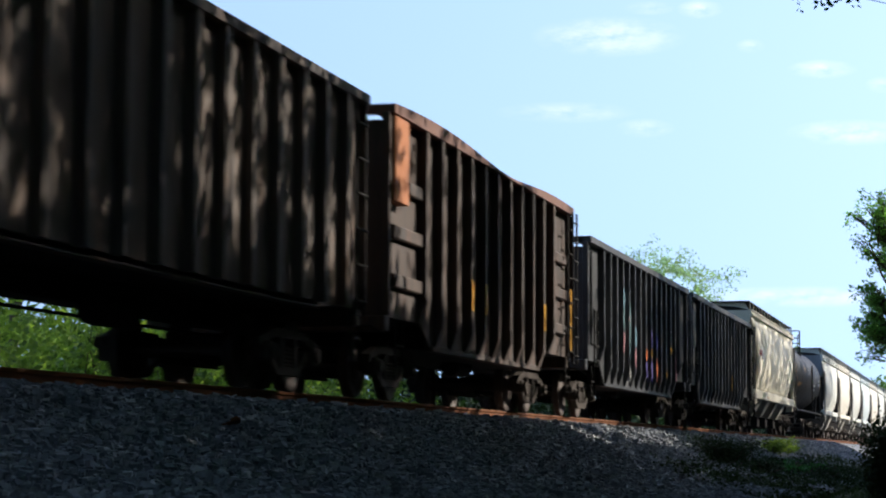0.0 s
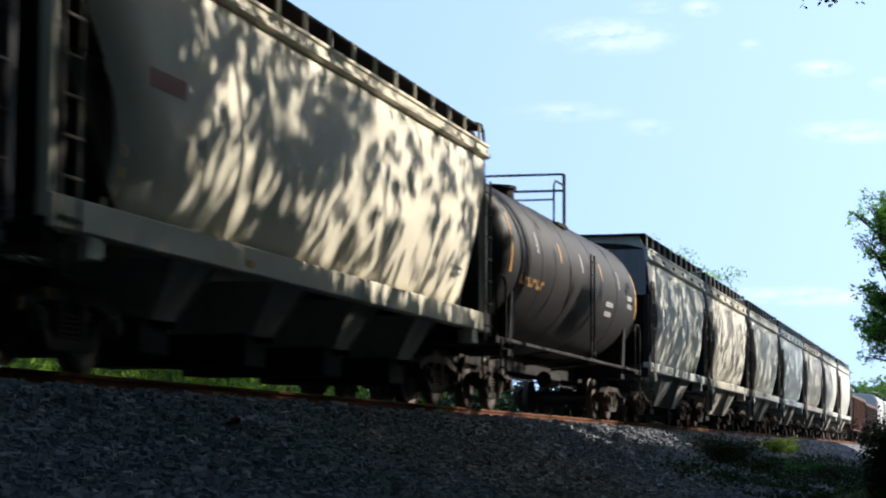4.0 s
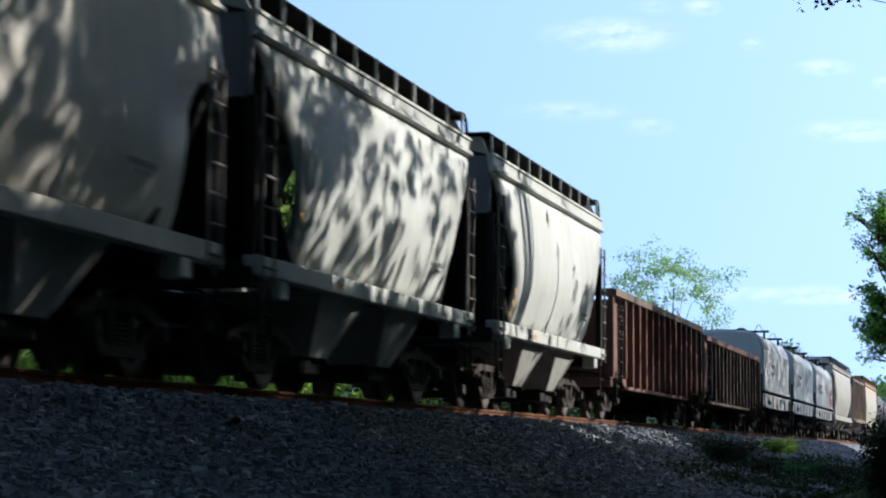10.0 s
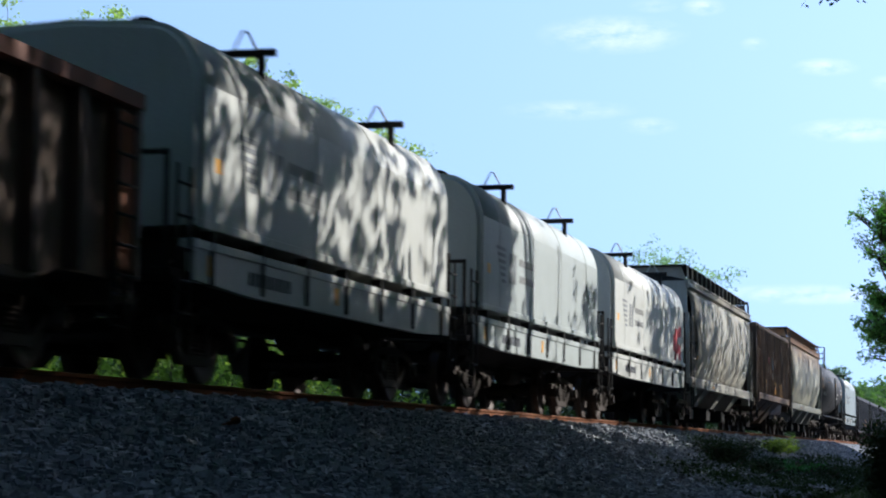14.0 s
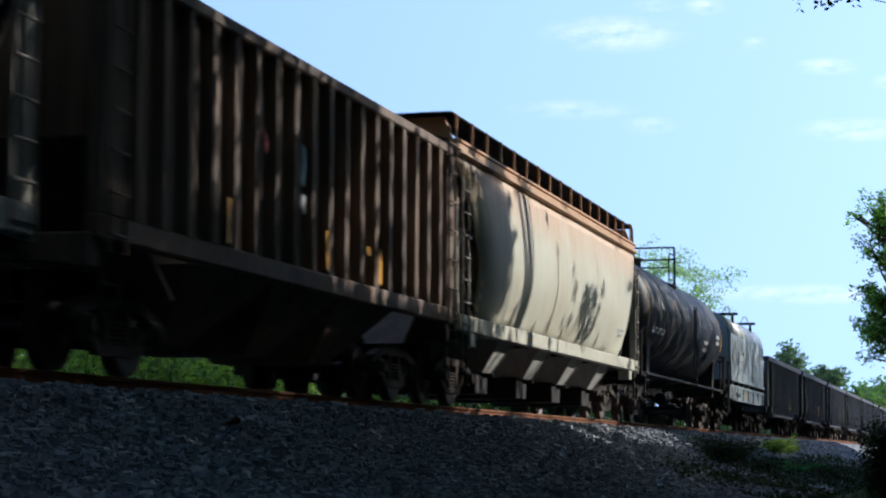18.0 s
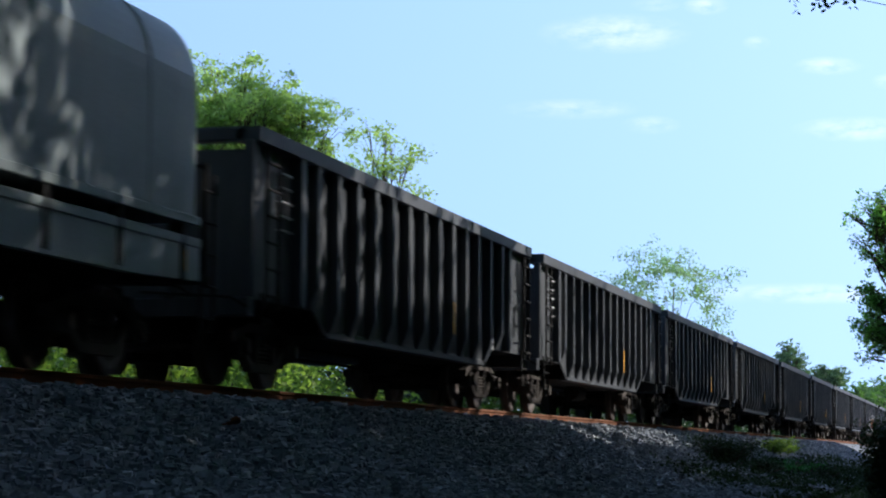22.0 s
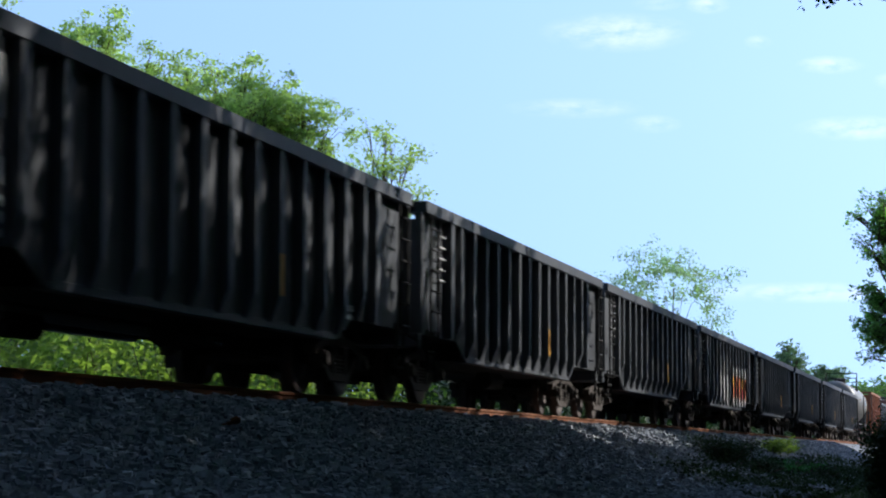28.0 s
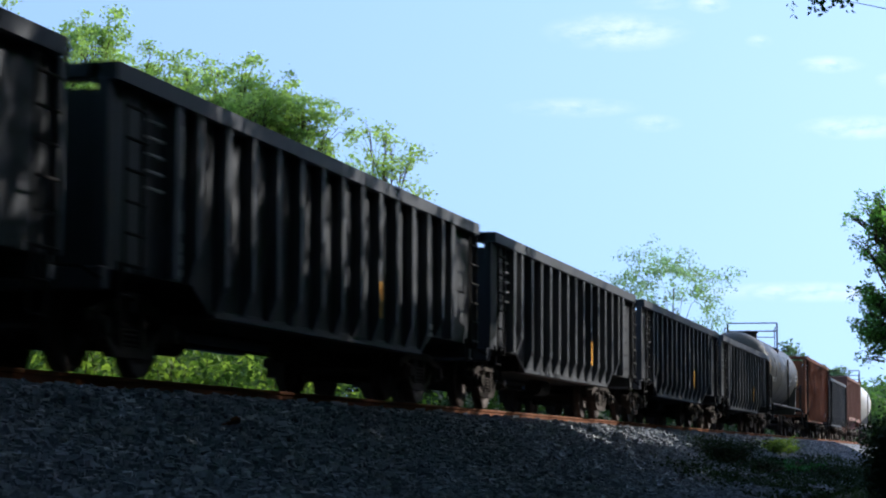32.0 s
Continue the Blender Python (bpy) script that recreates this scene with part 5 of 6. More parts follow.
def tree(name, x, y, height, trunk, clusters, leaves, leaf_size, leaf_mat, label, seed, spread=1.0, droop=0.0, group="", twigs=True):
    """A tree from a list of leafy clusters (x, y, z, radius) round its trunk: trunk, a limb to each cluster, twigs and leaves."""
    rng = np.random.default_rng(seed)
    z0 = float(ground_height(np.float64(x), np.float64(y))) - 0.1
    root = tagged(new(name), label, "tree", group)
    root.location = (x, y, z0)
    top = np.array([rng.uniform(-0.5, 0.5), rng.uniform(-0.5, 0.5), height])
    top[2] *= 0.82
    spine = np.array([[0.25 * math.sin(3.1 * t + seed) * t, 0.2 * math.cos(2.3 * t + seed) * t, 0] for t in np.linspace(0, 1, 9)]) + np.linspace(0, 1, 9)[:, None] * top
    part_mesh = mesh_of("trunk", *tube_arrays(spine, np.linspace(trunk, trunk * 0.25, 9) + np.array([trunk * 0.35] + [0] * 8), 10), BARK, True)
    shared("trunk", part_mesh, root)
    limbs, leafs = [], []
    seeds = np.array([c[:3] for c in clusters])
    if not twigs:
        # a few boughs carry many light sprays
        every = seeds
        seeds = seeds[rng.choice(len(seeds), max(4, min(14, len(seeds) // 30)), replace=False)]
        for c in seeds:
            k = 8 * min(0.95, max(0.22, (c[2] / height) * 0.62))
            p0 = spine[int(k)] + (spine[min(8, int(k) + 1)] - spine[int(k)]) * (k - int(k))
            mid = (p0 + c) / 2 + np.array([0, 0, 0.18 * np.linalg.norm(c - p0)]) + rng.normal(0, 0.15, 3)
            limbs.append(tube_arrays([p0, (p0 + mid) / 2 + rng.normal(0, 0.06, 3), mid, (mid + c) / 2 + rng.normal(0, 0.1, 3), c], trunk * np.array([0.30, 0.22, 0.14, 0.08, 0.03]), 4))
        if len(every) < 60:
            seeds = every
    for cx, cy, cz, r in clusters:
        c = np.array([cx, cy, cz])
        if twigs:
            t = min(0.95, max(0.22, (cz / height) * 0.62))
            k = t * 8
            p0 = spine[int(k)] + (spine[min(8, int(k) + 1)] - spine[int(k)]) * (k - int(k))
            mid = (p0 + c) / 2 + np.array([0, 0, 0.18 * np.linalg.norm(c - p0)]) + rng.normal(0, 0.15, 3)
            limbs.append(tube_arrays([p0, (p0 + mid) / 2 + rng.normal(0, 0.06, 3), mid, (mid + c) / 2 + rng.normal(0, 0.1, 3), c], trunk * np.array([0.42, 0.32, 0.22, 0.14, 0.05]), 5))
        else:
            above = seeds[seeds[:, 2] > cz + 0.1] if len(clusters) < 60 else seeds
            above = above if len(above) else seeds
            near = above[int(np.argmin(((above - c) ** 2).sum(1)))]
            mid = (near + c) / 2 + rng.normal(0, 0.05, 3)
            limbs.append(tube_arrays([near, mid, c], [0.005, 0.004, 0.003], 3))
        tips = []
        for _ in range(7):
            e = c + rng.normal(0, 0.55, 3) * r * np.array([1, 1, 0.75])
            tips.append(e)
            if twigs:
                limbs.append(tube_arrays([(mid + c) / 2, (c + e) / 2 + rng.normal(0, 0.08, 3) * r, e], trunk * np.array([0.09, 0.06, 0.02]), 4))
        coarse = r > 0.9 and leaf_size > 0.11
        n = int(leaves * r * r * (0.24 if coarse else 1.0))
        pick = np.array(tips)[rng.integers(0, len(tips), n)]
        pts = pick + rng.normal(0, 0.30, (n, 3)) * r * np.array([1.0, 1.0, 0.62]) * spread
        pts[:, 2] -= droop * rng.random(n) ** 2
        leafs.append(leaf_arrays(pts, leaf_size * (1.9 if coarse else 1.0), rng))
    shared("branchwork", mesh_of("branchwork", *join_arrays(limbs), BARK, True), root)
    shared("crown", mesh_of("crown", *join_arrays(leafs), leaf_mat), root)
    return root


def crown(rng, n, rx, ry, rz, zc, r0, r1):
    """Cluster places on and in an uneven ellipsoid."""
    out = []
    for _ in range(n):
        d = rng.normal(0, 1, 3)
        d /= np.linalg.norm(d)
        q = rng.uniform(0.45, 1.0)
        out.append((d[0] * rx * q, d[1] * ry * q, zc + d[2] * rz * q, rng.uniform(r0, r1)))
    return out


def bush(x, y, w, h, leaves, leaf_size, mat, label, seed, name="bush"):
    rng = np.random.default_rng(seed)
    z0 = surface(x, y) - 0.04
    root = tagged(new(name), label, "bush", "undergrowth beside the track")
    root.location = (x, y, z0)
    stems, pts = [], []
    for _ in range(9):
        e = np.array([rng.normal(0, w * 0.32), rng.normal(0, w * 0.32), h * rng.uniform(0.45, 1.0)])
        stems.append(tube_arrays([(0, 0, 0), e * 0.5 + rng.normal(0, 0.1, 3) * w, e], [0.03, 0.02, 0.008], 4))
        n = leaves // 9
        s = rng.random((n, 1)) ** 0.6
        pts.append(e * s * np.array([1, 1, 0.95]) + rng.normal(0, 1, (n, 3)) * np.array([w, w, h * 0.6]) * 0.16 + np.array([0, 0, 0.08]))
    pts = np.concatenate(pts)
    pts[:, 2] = np.abs(pts[:, 2])
    for v, f in stems:
        shared("stem", mesh_of("stem", v, f, BARK), root)
    shared("foliage", mesh_of("foliage", *leaf_arrays(pts, leaf_size, rng), mat), root)
    return root


def at(az, dist):
    """A place on the ground by its bearing from the camera and the distance."""
    a = radians(az)
    return EYE.x + dist * math.cos(a), EYE.y + dist * math.sin(a)


def build_background():
    rng = np.random.default_rng(11)
    # broad spring-green trees beyond the track
    for k, (az, d, hgt, rx, rz, zc, n) in enumerate([(25.8, 66, 14.5, 3.4, 3.2, 11.5, 50), (23.9, 70, 14.0, 2.9, 3.1, 11.5, 105), (22.1, 72, 14.2, 2.8, 3.3, 11.3, 115), (20.3, 73, 13.8, 2.5, 3.1, 11.1, 95), (18.6, 74, 13.2, 2.1, 3.0, 10.4, 80), (15.9, 78, 14.4, 1.9, 3.3, 10.4, 44)]):
        x, y = at(az, d)
        slight = k == 5
        tree("broadleaf_tree", x, y, hgt, 0.10 if slight else 0.20, crown(rng, n, rx, rx, rz, zc + (-0.3 if slight else 0.4), 0.4 if slight else 0.48, 0.7 if slight else 0.95), 420 if slight else 640, 0.085, LEAF_SPRING, "sunlit spring-green broadleaf tree behind the track", 30 + k, 0.85 if slight else 0.72, group="trees beyond the track")
    # slender feathery tree further along; its pale leaf colour includes painted haze
    x, y = at(8.2, 150)
    tree("slender_tree", x, y, 15.5, 0.14, crown(rng, 52, 4.4, 4.4, 2.5, 13.1, 0.5, 0.95) + [(rng.uniform(0.5, 3.5), rng.uniform(-3.4, -1.8), rng.uniform(9.0, 11.5), rng.uniform(0.5, 0.8)) for _ in range(9)], 190, 0.13, LEAF_PALE, "slender pale-green tree with open feathery crown", 44, 1.2, twigs=False)
    # two distant pines; the haze before them is put into the needle colour
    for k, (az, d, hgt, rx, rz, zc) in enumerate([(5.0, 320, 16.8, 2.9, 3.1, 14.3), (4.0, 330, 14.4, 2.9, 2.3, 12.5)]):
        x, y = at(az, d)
        tree("pine_tree", x, y, hgt, 0.30, crown(rng, 60, rx, rx, rz, zc, 0.55, 0.95), 130, 0.26, LEAF_HAZED, "tall distant pine with haze-paled needles against the sky", 50 + k, group="distant pines")
    # far woods closing the line of the track
    vs = []
    for k in range(70):
        az = rng.uniform(0.6, 3.2)
        d = rng.uniform(380, 520)
        x, y = at(az, d)
        hgt = rng.uniform(6, 10) * (1.15 if az > 2.6 else 1.5)
        n = 900
        p = rng.normal(0, 1, (n, 3))
        p /= np.linalg.norm(p, axis=1)[:, None]
        p *= rng.uniform(0.6, 1.0, (n, 1)) * np.array([3.5, 3.5, hgt * 0.45])
        vs.append(p + np.array([x, y, hgt * 0.55 + 0.5]) + rng.normal(0, 0.5, (n, 3)))
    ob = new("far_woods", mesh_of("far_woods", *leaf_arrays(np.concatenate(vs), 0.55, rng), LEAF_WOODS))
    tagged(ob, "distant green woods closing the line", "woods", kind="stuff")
    # a thicket that closes the view under the cars
    n = 95000
    x = rng.uniform(8, 66, n)
    y = rng.uniform(9.5, 17, n) + 2 * np.sin(x * 0.23)
    z = rng.random(n) ** 1.2 * (4.2 + 1.3 * np.sin(x * 0.5) + 0.9 * np.sin(x * 1.37 + 2)) - 1.5
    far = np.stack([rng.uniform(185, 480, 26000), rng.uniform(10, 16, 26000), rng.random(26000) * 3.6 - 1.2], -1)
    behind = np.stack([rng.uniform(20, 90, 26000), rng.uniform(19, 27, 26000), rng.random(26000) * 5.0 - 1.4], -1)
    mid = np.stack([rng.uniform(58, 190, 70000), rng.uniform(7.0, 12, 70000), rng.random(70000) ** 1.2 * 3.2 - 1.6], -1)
    # the middle and far shrubs take near-black leaves
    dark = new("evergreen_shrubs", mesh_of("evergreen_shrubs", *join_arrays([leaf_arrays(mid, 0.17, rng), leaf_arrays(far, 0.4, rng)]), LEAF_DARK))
    tagged(dark, "dark shrubs along the far side of the track", "shrubs", kind="stuff")
    ob = new("thicket", mesh_of("thicket", *join_arrays([leaf_arrays(np.stack([x, y, z], -1), 0.11, rng), leaf_arrays(behind, 0.22, rng)]), LEAF_BUSH))
    tagged(ob, "dense sunlit green thicket beyond the track", "thicket", kind="stuff")
    # undergrowth seen beneath the cars
    for k in range(30):
        az = rng.uniform(15.0, 27.0)
        d = rng.uniform(36, 56)
        x, y = at(az, d)
        y = min(max(y, 7.0), 10.5)
        bush(x, y, rng.uniform(1.6, 2.8), rng.uniform(1.8, 3.6), 1500, 0.10, LEAF_BUSH, "leafy sunlit undergrowth beyond the track", 70 + k)


def shade_clusters(rng, tx, ty, n, x0, x1, y0, y1, z0, z1, r0, r1):
    """Leafy clusters in the crown of a shade tree, all kept out of the camera's view."""
    out = []
    while len(out) < n:
        x, y, z, r = rng.uniform(x0, x1), rng.uniform(y0, y1), rng.uniform(z0, z1), rng.uniform(r0, r1)
        wx, wy, wz = tx + x, ty + y, z - 1.7
        if wy + 2.3 * r < EYE.y + 0.042 * wx or (wx < 2 and wy < -9) or wz - 2.0 * r > EYE.z + 0.225 * max(wx, 0):
            out.append((x, y, z, r))
    return out


# Blots and gaps in the shade on the train's side: place along the line, height, half breadth, half height, share of shade.
BLOTS = [(19.3, 3.2, 1.4, 1.1, 0.985), (25.4, 3.2, 1.05, 0.55, 0.985), (23.9, 1.75, 1.35, 0.40, 0.98), (28.6, 2.1, 1.7, 0.85, 0.12), (25.2, 2.3, 1.1, 0.30, 0.25), (28.3, 1.9, 0.22, 0.8, 0.85),
         (34.7, 2.7, 1.5, 1.5, 0.97), (43.7, 2.4, 1.0, 0.65, 0.85), (52.8, 2.6, 0.9, 0.8, 0.8)]


def shade_share(xs, zs):
    """How much of the sun the near trees take away where a ray meets the side of the train at xs, zs."""
    if zs < -0.2:
        # the bank lies in full shade but for a few sunlit spots far along
        if 69 < xs < 75 and -1.9 < zs < -1.1:
            return 0.0
        if 39.2 < xs < 42.6 and zs > -3.0:
            # here the sun falls on the overhanging tree instead
            return 0.3
        return 0.5 if 55 < xs < 86 and zs > -1.1 else 1.0
    side = np.interp(xs, [10, 15, 16, 18, 18.5, 20.3, 21, 26, 27, 30.5, 31.5, 35.5, 36.4, 46, 52, 54, 63, 65, 67, 72, 76, 90, 110], [0.97, 0.92, 0.70, 0.68, 0.92, 0.92, 0.68, 0.58, 0.44, 0.30, 0.40, 0.36, 0.04, 0.03, 0.08, 0.60, 0.62, 0.5, 0.2, 0.25, 0.55, 0.5, 0.5])
    for bx, bz, rx, rz, share in BLOTS:
        reach = math.hypot((xs - bx) / rx, (zs - bz) / rz)
        side += (share - side) * min(1.0, max(0.0, (1.12 - reach) / 0.4))
    if zs < 0.8:
        # the rail: sunlit along one stretch, and in three small spots before it
        side = max(side, np.interp(xs, [35.6, 36.4, 52.5, 53.5, 66, 68, 70, 71, 84], [0.985, 0.0, 0.0, 0.97, 0.97, 0.4, 0.4, 0.93, 0.8]))
        side = 0.0 if 36.4 < xs < 52.5 else side
        if min(abs(xs - 18.7), abs(xs - 22.2), abs(xs - 26.9)) < 0.4 and 0.3 < zs:
            side = 0.0
    elif zs < 1.25:
        side = max(side, np.interp(xs, [33.0, 34.2], [0.97, 0.05]))
    return float(side)


def sunlit_wedge(xs, zs):
    """The one sunlit patch of ballast below the rail, cut off by a slanting shadow."""
    return 42.4 < xs < 54.0 + 2.2 * (zs + 0.16) and zs > np.interp(xs, [42.4, 44.4, 47.6, 51.9], [-0.3, -0.54, -0.88, -1.12])


def build_near_trees():
    """The row of trees on the camera's side that shades the train; one of them reaches into view."""
    rng = np.random.default_rng(23)
    slope, drift = TO_SUN.z / -TO_SUN.y, TO_SUN.x / -TO_SUN.y
    trunks = [(-24.0, -10.8), (-13.0, -10.8), (-2.0, -11.5), (9.0, -11.2), (16.5, -10.8), (24.0, -11.2), (31.5, -10.9), (39.0, -11.1), (47.5, -11.8), (63.0, -11.4), (70.0, -11.4), (79.0, -11.0), (89.0, -11.4), (100.0, -11.2), (112.0, -11.4), (125.0, -11.3)]
    crowns = [[] for _ in trunks]
    bank = [(xs, zs, 0.62) for xs in np.arange(6.0, 118.0, 0.62) for zs in np.arange(-3.6, -0.2, 0.62) if not (38.5 < xs < 55 and -2.1 < zs < 0.55)]
    wedge = [(xs, zs, 0.30) for xs in np.arange(38.6, 55.0, 0.30) for zs in np.arange(-2.05, -0.2, 0.30)]
    side = [(xs, zs, 0.36) for xs in np.arange(9.0, 118.0, 0.36) for zs in np.arange(-0.2, 5.2, 0.36)]
    for xs, zs, step in bank + wedge + side:
        want = shade_share(xs, zs)
        if step == 0.30:
            want = 0.0 if any(sunlit_wedge(xs + a, zs + b) for a in (-0.35, 0.0, 0.35) for b in (-0.30, 0.0, 0.30)) else 0.3 if xs < 42.0 else 1.0
        if step == 0.36:
            # sprays fall at random, so that gaps of all sizes stay open between them
            many = rng.poisson(-math.log(1.0 - min(want, 0.985)) * 2.1)
        else:
            patch = 0.5 + 0.27 * math.sin(1.05 * xs + 1.9 * math.sin(0.43 * xs + zs)) + 0.27 * math.sin(1.7 * zs + 0.9 * xs + 2.0 * math.sin(0.6 * xs))
            many = 0 if want < 0.99 and not patch + rng.normal(0, 0.12) < want + 0.06 * (want > 0.6) else 2 if step == 0.62 and want > 0.9 else 1
        for _ in range(many):
            for j in range(12):
                y = rng.uniform(-13.8, -9.0)
                w = np.array([xs - drift * y, y, zs - slope * y]) + rng.normal(0, {0.62: 0.16, 0.36: 0.13, 0.30: 0.05}[step], 3)
                r = rng.uniform(0.30, 0.52) * {0.62: 1.3 if want > 0.9 else 0.92, 0.36: 0.37, 0.30: 0.55}[step]
                if w[1] + 2.3 * r < EYE.y + 0.042 * w[0] or w[2] - 2.0 * r > EYE.z + 0.225 * max(w[0], 0):
                    k = int(np.argmin([abs(w[0] - q[0]) for q in trunks]))
                    crowns[k].append((w[0] - trunks[k][0], w[1] - trunks[k][1], w[2] + 1.75, r))
                    break
    for k, (x, y) in enumerate(trunks):
        cl = crowns[k]
        # the rearmost trees are added unseen, their crowns filled to block sky light
        if k < 3:
            cl = cl + shade_clusters(rng, x, y, 40, -5.0, 5.0, -1.5, 4.0, 6.0, 15.5, 1.0, 1.6)
        # high clusters added out of view, to take sky light from the bank
        if k in (8, 9):
            cl = cl + shade_clusters(rng, x, y, 60, -7.0, 7.0, 3.0, 11.5, 16.5, 22.0, 1.1, 1.7)
        if k < 8:
            # unseen boughs added high over the camera and the line to block sky light
            for _ in range(48):
                wy = rng.uniform(-12.5, 3.5 if k < 7 else -3.0)
                cl.append((rng.uniform(-4.5, 4.5), wy - y, 8.9 - slope * wy * 1.02 + 3.5 * rng.random() + max(0.0, 3.0 + 0.7 * wy), rng.uniform(1.1, 1.6)))
        # more unseen boughs, added above the sun's path to the train
        if 8 <= k < 12:
            for _ in range(40):
                wy = rng.uniform(-14.0, -8.3)
                cl.append((rng.uniform(-5, 5), wy - y, 9.4 - slope * wy + 4.0 * rng.random(), rng.uniform(1.1, 1.6)))
        if 7 <= k < 12:
            # boughs added over the far bank, above the line of sight, against sky light
            for _ in range(44):
                wy = rng.uniform(-8.5, -1.5)
                cl.append((rng.uniform(-5, 5), wy - y, 0.225 * (x + 5) + 4.5 + 4.0 * rng.random(), rng.uniform(1.1, 1.6)))
        tree("shade_tree", x, y, 17.5 if k in (8, 9) else 14.5 if k < 12 else 12.0, 0.24, cl, 540, 0.13, LEAF_DEEP, "tall leafy tree shading the bank" if k < 8 else "tall leafy tree shading the train", 200 + k, 0.95, group="shade trees beside the camera", twigs=False)
    # far-side trees, added out of view only to close off the sky
    for k, (x, y) in enumerate([(-22.0, 10.5), (-9.0, 10.5), (2.0, 11.5), (13.0, 10.5), (21.0, 13.5), (30.0, 18.0)]):
        tree("shade_tree", x, y, 16.0, 0.26, [(rng.uniform(-5, 5), rng.uniform(-6.5 if x < 10 else -3.2, 4), rng.uniform(7.5 if x < 10 else 4.0, 17), rng.uniform(1.0, 1.6)) for _ in range(80)], 190, 0.2, LEAF_DEEP, "unseen leafy tree added on the far side to block sky light", 230 + k, group="shade trees beside the camera")
    twig = shade_clusters(rng, 26.0, -11.8, 14, -2.0, 2.0, -1.0, 2.0, 5.0, 9.0, 0.5, 0.8) + [(-1.4, 5.55, 6.44, 0.17), (-1.0, 5.35, 6.50, 0.17), (-1.9, 5.50, 6.60, 0.17), (-1.2, 5.45, 6.47, 0.15), (-1.3, 5.3, 6.95, 0.2), (-1.2, 4.8, 7.5, 0.25), (-1.0, 3.8, 8.0, 0.3)]
    slim = tree("slim_tree", 26.0, -11.8, 9.0, 0.12, twig, 1500, 0.05, LEAF_DEEP, "slim tree with a twig dipping over the track side", 330, 1.0, 0.14, twigs=False)
    # the tree whose boughs hang into view
    x, y = at(1.2, 46)
    hang = []
    while len(hang) < 95:
        hz, hy = rng.uniform(3.2, 6.75), rng.uniform(0.55, 1.75)
        edge = 1.30 + 0.17 * math.sin(3.3 * hz + 0.6) + 0.12 * math.sin(7.1 * hz) - 0.25 * max(0.0, hz - 6.3)
        if hy < edge:
            hang.append((rng.uniform(-0.6, 0.8), hy, hz, rng.uniform(0.16, 0.27)))
    hang += [(0.1, 1.60, 6.25, 0.19), (0.0, 1.72, 6.30, 0.13), (0.1, 1.56, 5.75, 0.18), (0.2, 1.42, 3.35, 0.20), (-0.1, 1.36, 3.20, 0.19)]
    hang += [(rng.uniform(-4.5, -1.5), rng.uniform(-3.0, -1.2), rng.uniform(2.5, 5.5), rng.uniform(0.4, 0.7)) for _ in range(10)]
    t = tree("overhanging_tree", x, y, 12.0, 0.10, hang, 2100, 0.05, LEAF_HANG, "leafy tree with boughs hanging beside the track", 260, 0.8, 0.15)
    SWAYING.extend(o for o in (*t.children, *slim.children) if not o.name.startswith("trunk"))


def build_closing_woods():
    """Dense woods added unseen behind the camera; they block sky light and keep the bank in shade."""
    rng = np.random.default_rng(77)
    n = 90000
    x, y = rng.uniform(-60, 70, n), -14.8 - 12 * rng.random(n)
    x[60000:] = rng.uniform(70, 230, 30000)
    back = rng.random(n) < 0.12
    x, y = np.where(back, rng.uniform(-26, -14, n), x), np.where(back, rng.uniform(-15.0, -4.5, n), y)
    z = rng.random(n) * np.where(back, 8.0, np.interp(y, [-26.8, -14.8], [16.5, 8.6]) + 9.0 * np.clip((26.0 - x) / 10.0, 0, 1)) - 1.6
    ob = new("dense_woods", mesh_of("dense_woods", *leaf_arrays(np.stack([x, y, z], -1), 0.75, rng), LEAF_PINE))
    tagged(ob, "unseen dense woods added on the near side to block sky light", "woods", kind="stuff")


SWAYING, CLOUDS = [], []


def build_clouds():
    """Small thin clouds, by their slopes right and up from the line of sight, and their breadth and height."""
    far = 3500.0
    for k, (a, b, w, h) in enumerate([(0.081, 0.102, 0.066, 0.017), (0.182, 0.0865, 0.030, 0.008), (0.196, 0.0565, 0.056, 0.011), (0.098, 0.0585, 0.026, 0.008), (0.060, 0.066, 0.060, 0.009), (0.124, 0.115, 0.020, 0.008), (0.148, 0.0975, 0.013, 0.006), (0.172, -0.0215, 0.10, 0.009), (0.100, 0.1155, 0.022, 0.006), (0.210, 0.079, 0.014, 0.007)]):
        nx, ny = 6, 3
        gx, gy = np.meshgrid(np.linspace(-0.5, 0.5, nx + 1) * w * far * 1.2, np.linspace(-0.5, 0.5, ny + 1) * h * far * 1.25, indexing="ij")
        v = np.stack([gx, gy, np.zeros_like(gx)], -1).reshape(-1, 3)
        i = np.arange((nx + 1) * (ny + 1)).reshape(nx + 1, ny + 1)
        f = np.stack([i[:-1, :-1], i[1:, :-1], i[1:, 1:], i[:-1, 1:]], -1).reshape(-1, 4)
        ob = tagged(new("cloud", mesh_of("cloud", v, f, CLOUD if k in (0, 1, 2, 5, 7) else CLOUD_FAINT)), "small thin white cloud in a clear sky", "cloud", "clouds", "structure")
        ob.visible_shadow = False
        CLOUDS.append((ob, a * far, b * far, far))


build_background()
build_near_trees()
build_closing_woods()
build_clouds()


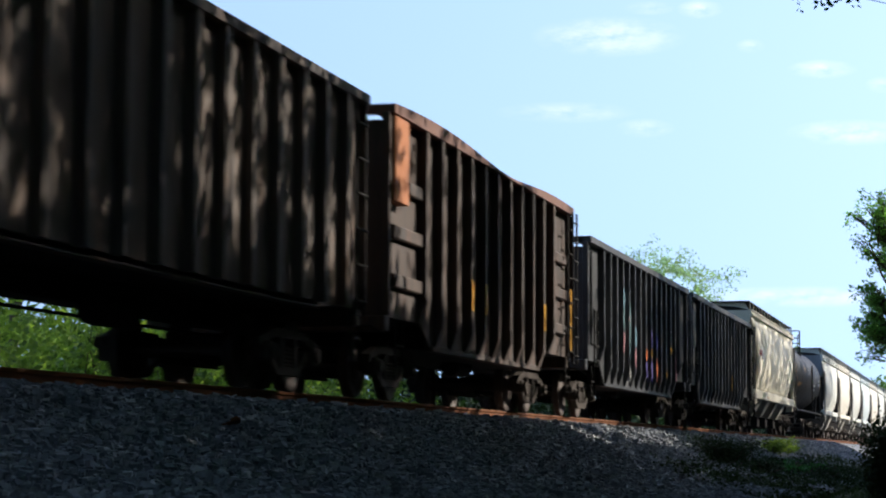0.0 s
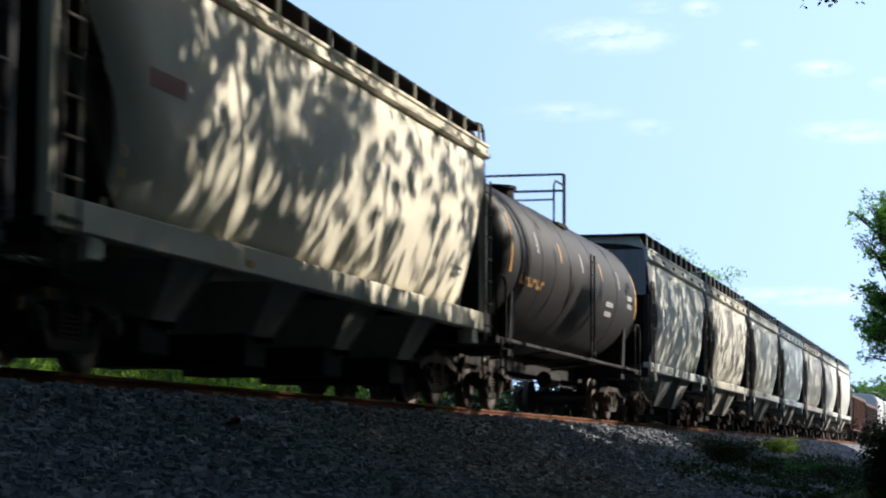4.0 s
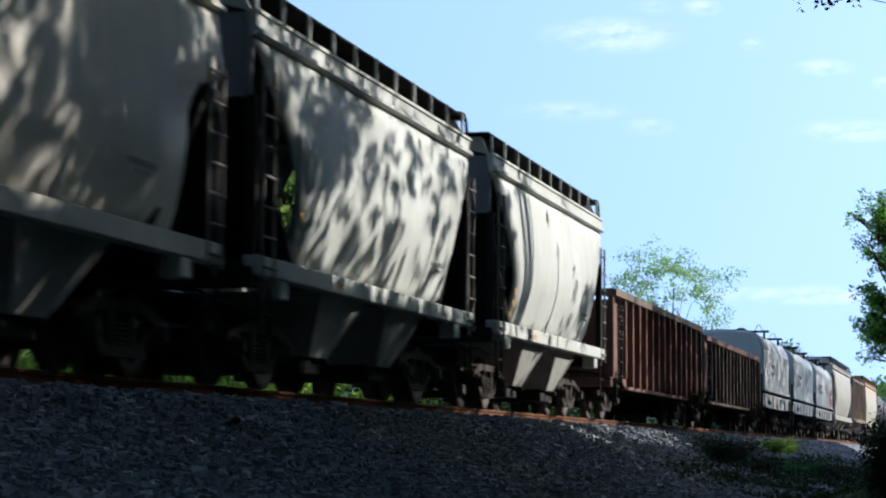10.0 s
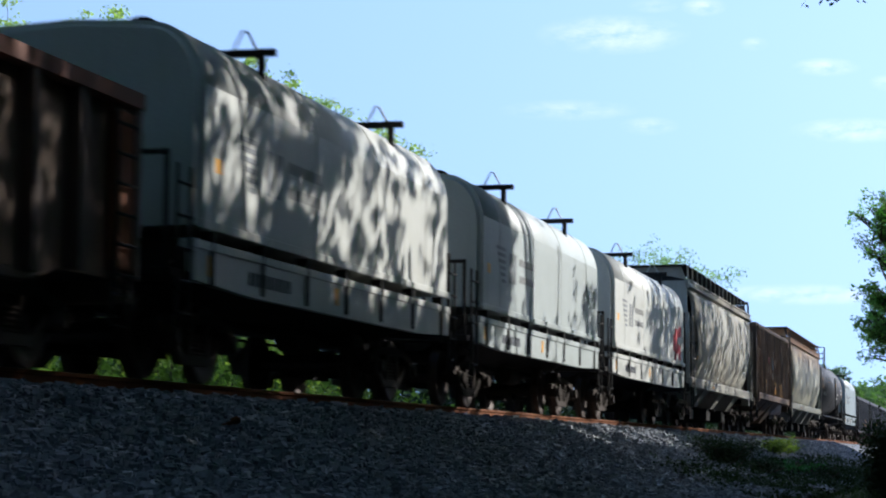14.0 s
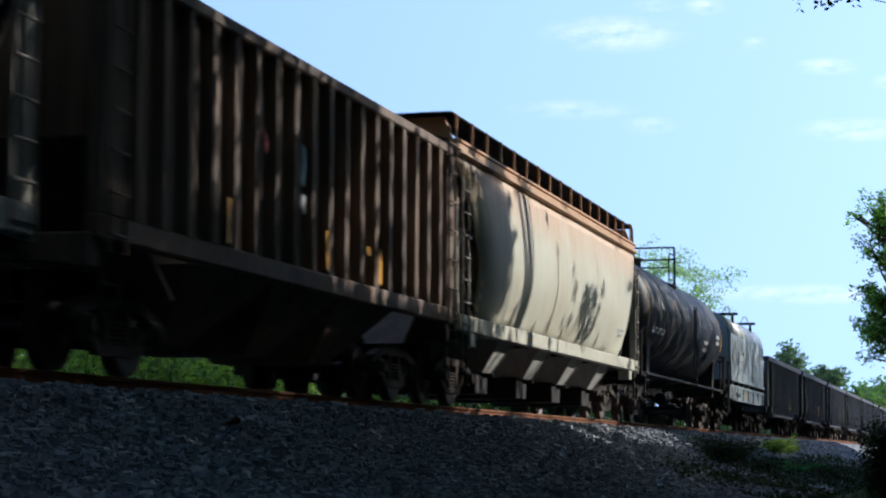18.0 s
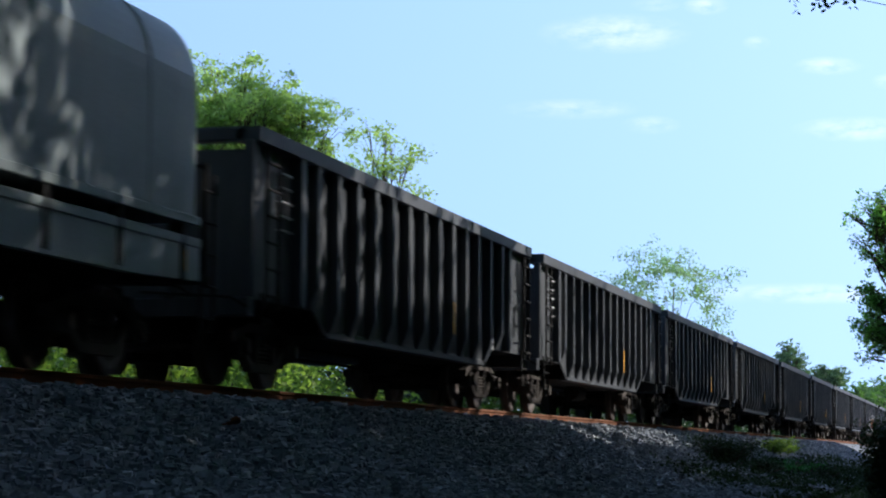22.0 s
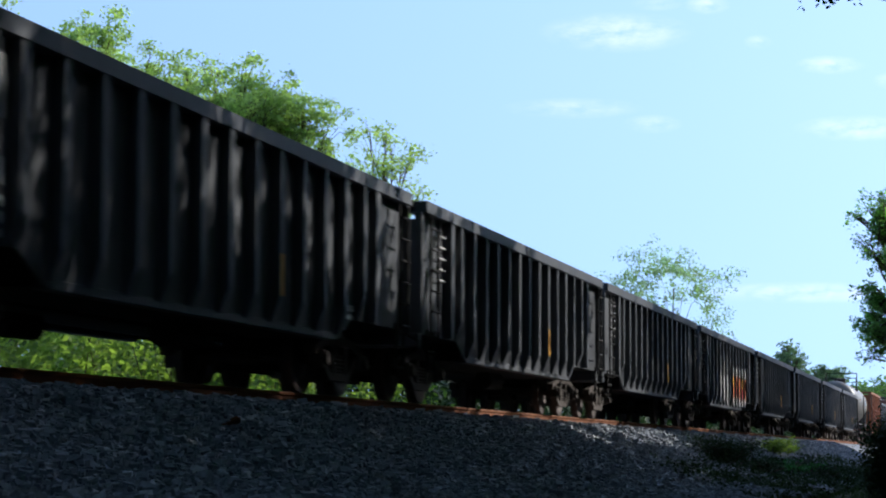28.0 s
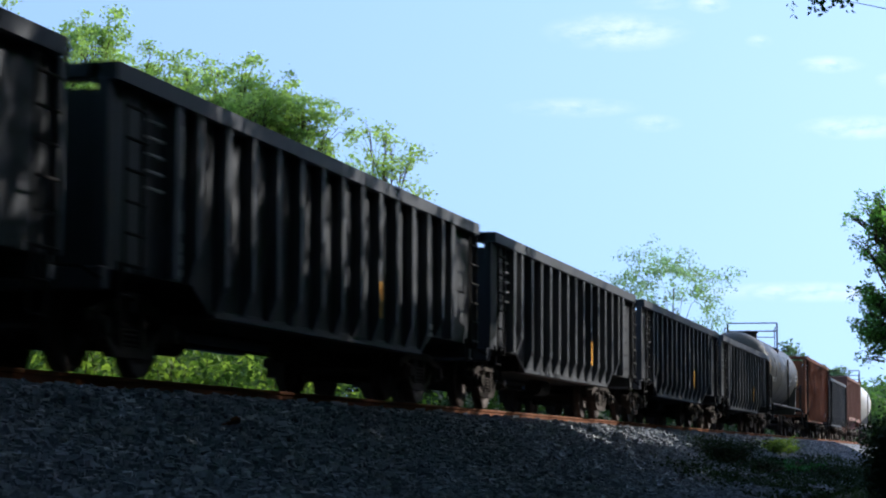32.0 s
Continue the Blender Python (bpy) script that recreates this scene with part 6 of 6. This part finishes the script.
def build_verge():
    """Dark bushes and grass at the foot of the bank."""
    # leaf colour carries the light: near-black for shade, LEAF_BUSH for the sun spot
    x, y = at(6.8, 51)
    bush(x, y, 1.35, 0.72, 5200, 0.035, LEAF_DARK, "bush with shade-darkened leaf colour at the bank foot", 301, "verge_bush")
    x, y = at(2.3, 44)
    bush(x, y, 1.3, 1.9, 11000, 0.05, LEAF_DARK, "bush with shade-darkened leaf colour beside the track", 302, "verge_bush")
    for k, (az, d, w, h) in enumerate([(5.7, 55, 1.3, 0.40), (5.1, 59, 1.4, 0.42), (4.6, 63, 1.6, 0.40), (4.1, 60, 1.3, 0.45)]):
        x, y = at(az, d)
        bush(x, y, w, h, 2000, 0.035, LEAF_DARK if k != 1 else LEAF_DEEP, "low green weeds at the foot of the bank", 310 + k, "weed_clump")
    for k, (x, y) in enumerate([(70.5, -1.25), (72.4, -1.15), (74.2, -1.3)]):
        bush(x, y, 1.0, 0.42, 1500, 0.04, LEAF_BUSH, "weeds coloured bright green for a spot of sun", 320 + k, "weed_clump")
    rng = np.random.default_rng(9)
    n = 30000
    wx, wy = rng.uniform(40, 92, n), -4.6 + 2.9 * rng.random(n) ** 1.3
    wz = np.maximum(ground_height(wx, wy), np.where(wy > -4.4, bed_height(wy), -9.0)) + rng.random(n) ** 2 * (0.16 + 0.12 * np.sin(wx * 0.9 + wy * 2.0))
    keep = np.sin(wx * 0.7) + np.sin(wy * 3.1 + wx * 0.23) + rng.normal(0, 0.8, n) > -1.1
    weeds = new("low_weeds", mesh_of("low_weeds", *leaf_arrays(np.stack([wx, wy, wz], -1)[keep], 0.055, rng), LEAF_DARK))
    tagged(weeds, "low weeds with shade-darkened leaf colour at the bank foot", "weeds", kind="stuff")
    n = 26000
    px, py = rng.uniform(14, 90, n), rng.uniform(-7.5, -4.3, n)
    keep = rng.random(n) < np.interp(py, [-7.5, -5.2, -4.3], [0.5, 0.4, 0.1])
    px, py = px[keep], py[keep]
    n = len(px)
    hgt = rng.uniform(0.06, 0.22, n)
    base = np.stack([px, py, ground_height(px, py) + 0.0], -1)
    lean = rng.normal(0, 0.06, (n, 3))
    lean[:, 2] = 0
    side = np.stack([np.cos(px * 91), np.sin(px * 91), np.zeros(n)], -1) * 0.008
    tip = base + lean + np.array([0, 0, 1.0]) * hgt[:, None]
    v = np.stack([base - side, base + side, tip + side * 0.3, tip - side * 0.3], 1).reshape(-1, 3)
    ob = new("grass", mesh_of("grass", v, np.arange(4 * n).reshape(n, 4), GRASS))
    tagged(ob, "thin weedy grass at the foot of the bank", "grass", kind="stuff")


def build_scrap():
    """A loose rusted tie plate lying on the bank."""
    plate = tagged(new("tie_plate"), "loose rusty steel tie plate lying on ballast", "tie plate")
    x, y = 19.7, -0.76
    plate.matrix_basis = pose(x, y, float(bed_height(y)) + 0.05, -22, 6, 20)
    bm = B()
    box(bm, -0.18, 0.18, -0.10, -0.03, 0.0, 0.022, 0.004)
    part("plate_rib", bm, RAIL_RUST, plate)
    part("plate_body", box(B(), -0.18, 0.18, -0.12, 0.12, -0.018, 0.001, 0.004), RAIL_RUST, plate)


def build_bird():
    """A small bird that darts across the sky."""
    bird = tagged(new("bird"), "small dark bird flying across the sky", "bird")
    part("body", lathe(B(), [(0.004, -0.10), (0.022, -0.07), (0.030, -0.01), (0.024, 0.05), (0.018, 0.08), (0.004, 0.105)], 10, pose(0, 0, 0, 0, 90)), DARK_FEATHER, bird)
    for s in (-1, 1):
        part("wing", hexa(B(), [(-0.03, 0, 0.0), (0.04, 0, 0.0), (0.02, s * 0.11, 0.05), (-0.01, s * 0.11, 0.05)], [(-0.03, 0, 0.008), (0.04, 0, 0.008), (0.02, s * 0.11, 0.055), (-0.01, s * 0.11, 0.055)]), DARK_FEATHER, bird)
    part("tail", hexa(B(), [(-0.16, -0.03, 0), (-0.09, -0.012, 0), (-0.09, 0.012, 0), (-0.16, 0.03, 0)], [(-0.16, -0.03, 0.006), (-0.09, -0.012, 0.006), (-0.09, 0.012, 0.006), (-0.16, 0.03, 0.006)]), DARK_FEATHER, bird)
    return bird


build_verge()
build_scrap()
bird = build_bird()
build_stones(bed)


def motions():
    """The whole train rolls towards the camera at a steady speed, and its wheels turn with it."""
    turn = math.degrees(SPEED / 0.46)
    rolls = [[(k / FPS, pose(x, 0, 0.46, 0, -(turn * k / FPS) % 360)) for k in range(int(LENGTH * FPS) + 1)] for x in (-0.89, 0.89)]
    for car in TRAIN:
        x, y, z = car.location
        walk(car, [(t, pose(x - SPEED * t, y, z)) for t in (0.0, 16.0, LENGTH)])
        for axle in car.children_recursive:
            if axle.name.startswith("wheelset"):
                walk(axle, rolls[axle.location.x > 0])
    for k, bough in enumerate(SWAYING):
        walk(bough, [(t, pose(0, 0, 0, 0.5 * math.sin(1.9 * t), 0.4 * math.sin(1.3 * t + 1), 0.9 * math.sin(0.9 * t) + 0.6 * math.sin(2.3 * t))) for t in range(33)])
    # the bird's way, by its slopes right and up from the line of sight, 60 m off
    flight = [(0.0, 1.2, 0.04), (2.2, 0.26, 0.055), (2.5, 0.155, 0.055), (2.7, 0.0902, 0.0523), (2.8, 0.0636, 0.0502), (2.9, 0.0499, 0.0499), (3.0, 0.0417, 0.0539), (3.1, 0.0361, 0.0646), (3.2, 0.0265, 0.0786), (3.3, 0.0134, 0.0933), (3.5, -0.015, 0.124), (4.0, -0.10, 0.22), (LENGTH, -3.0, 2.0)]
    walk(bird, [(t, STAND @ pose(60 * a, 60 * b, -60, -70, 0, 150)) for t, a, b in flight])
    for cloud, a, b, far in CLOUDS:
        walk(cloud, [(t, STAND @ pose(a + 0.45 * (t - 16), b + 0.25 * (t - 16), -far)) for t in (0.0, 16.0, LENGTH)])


motions()
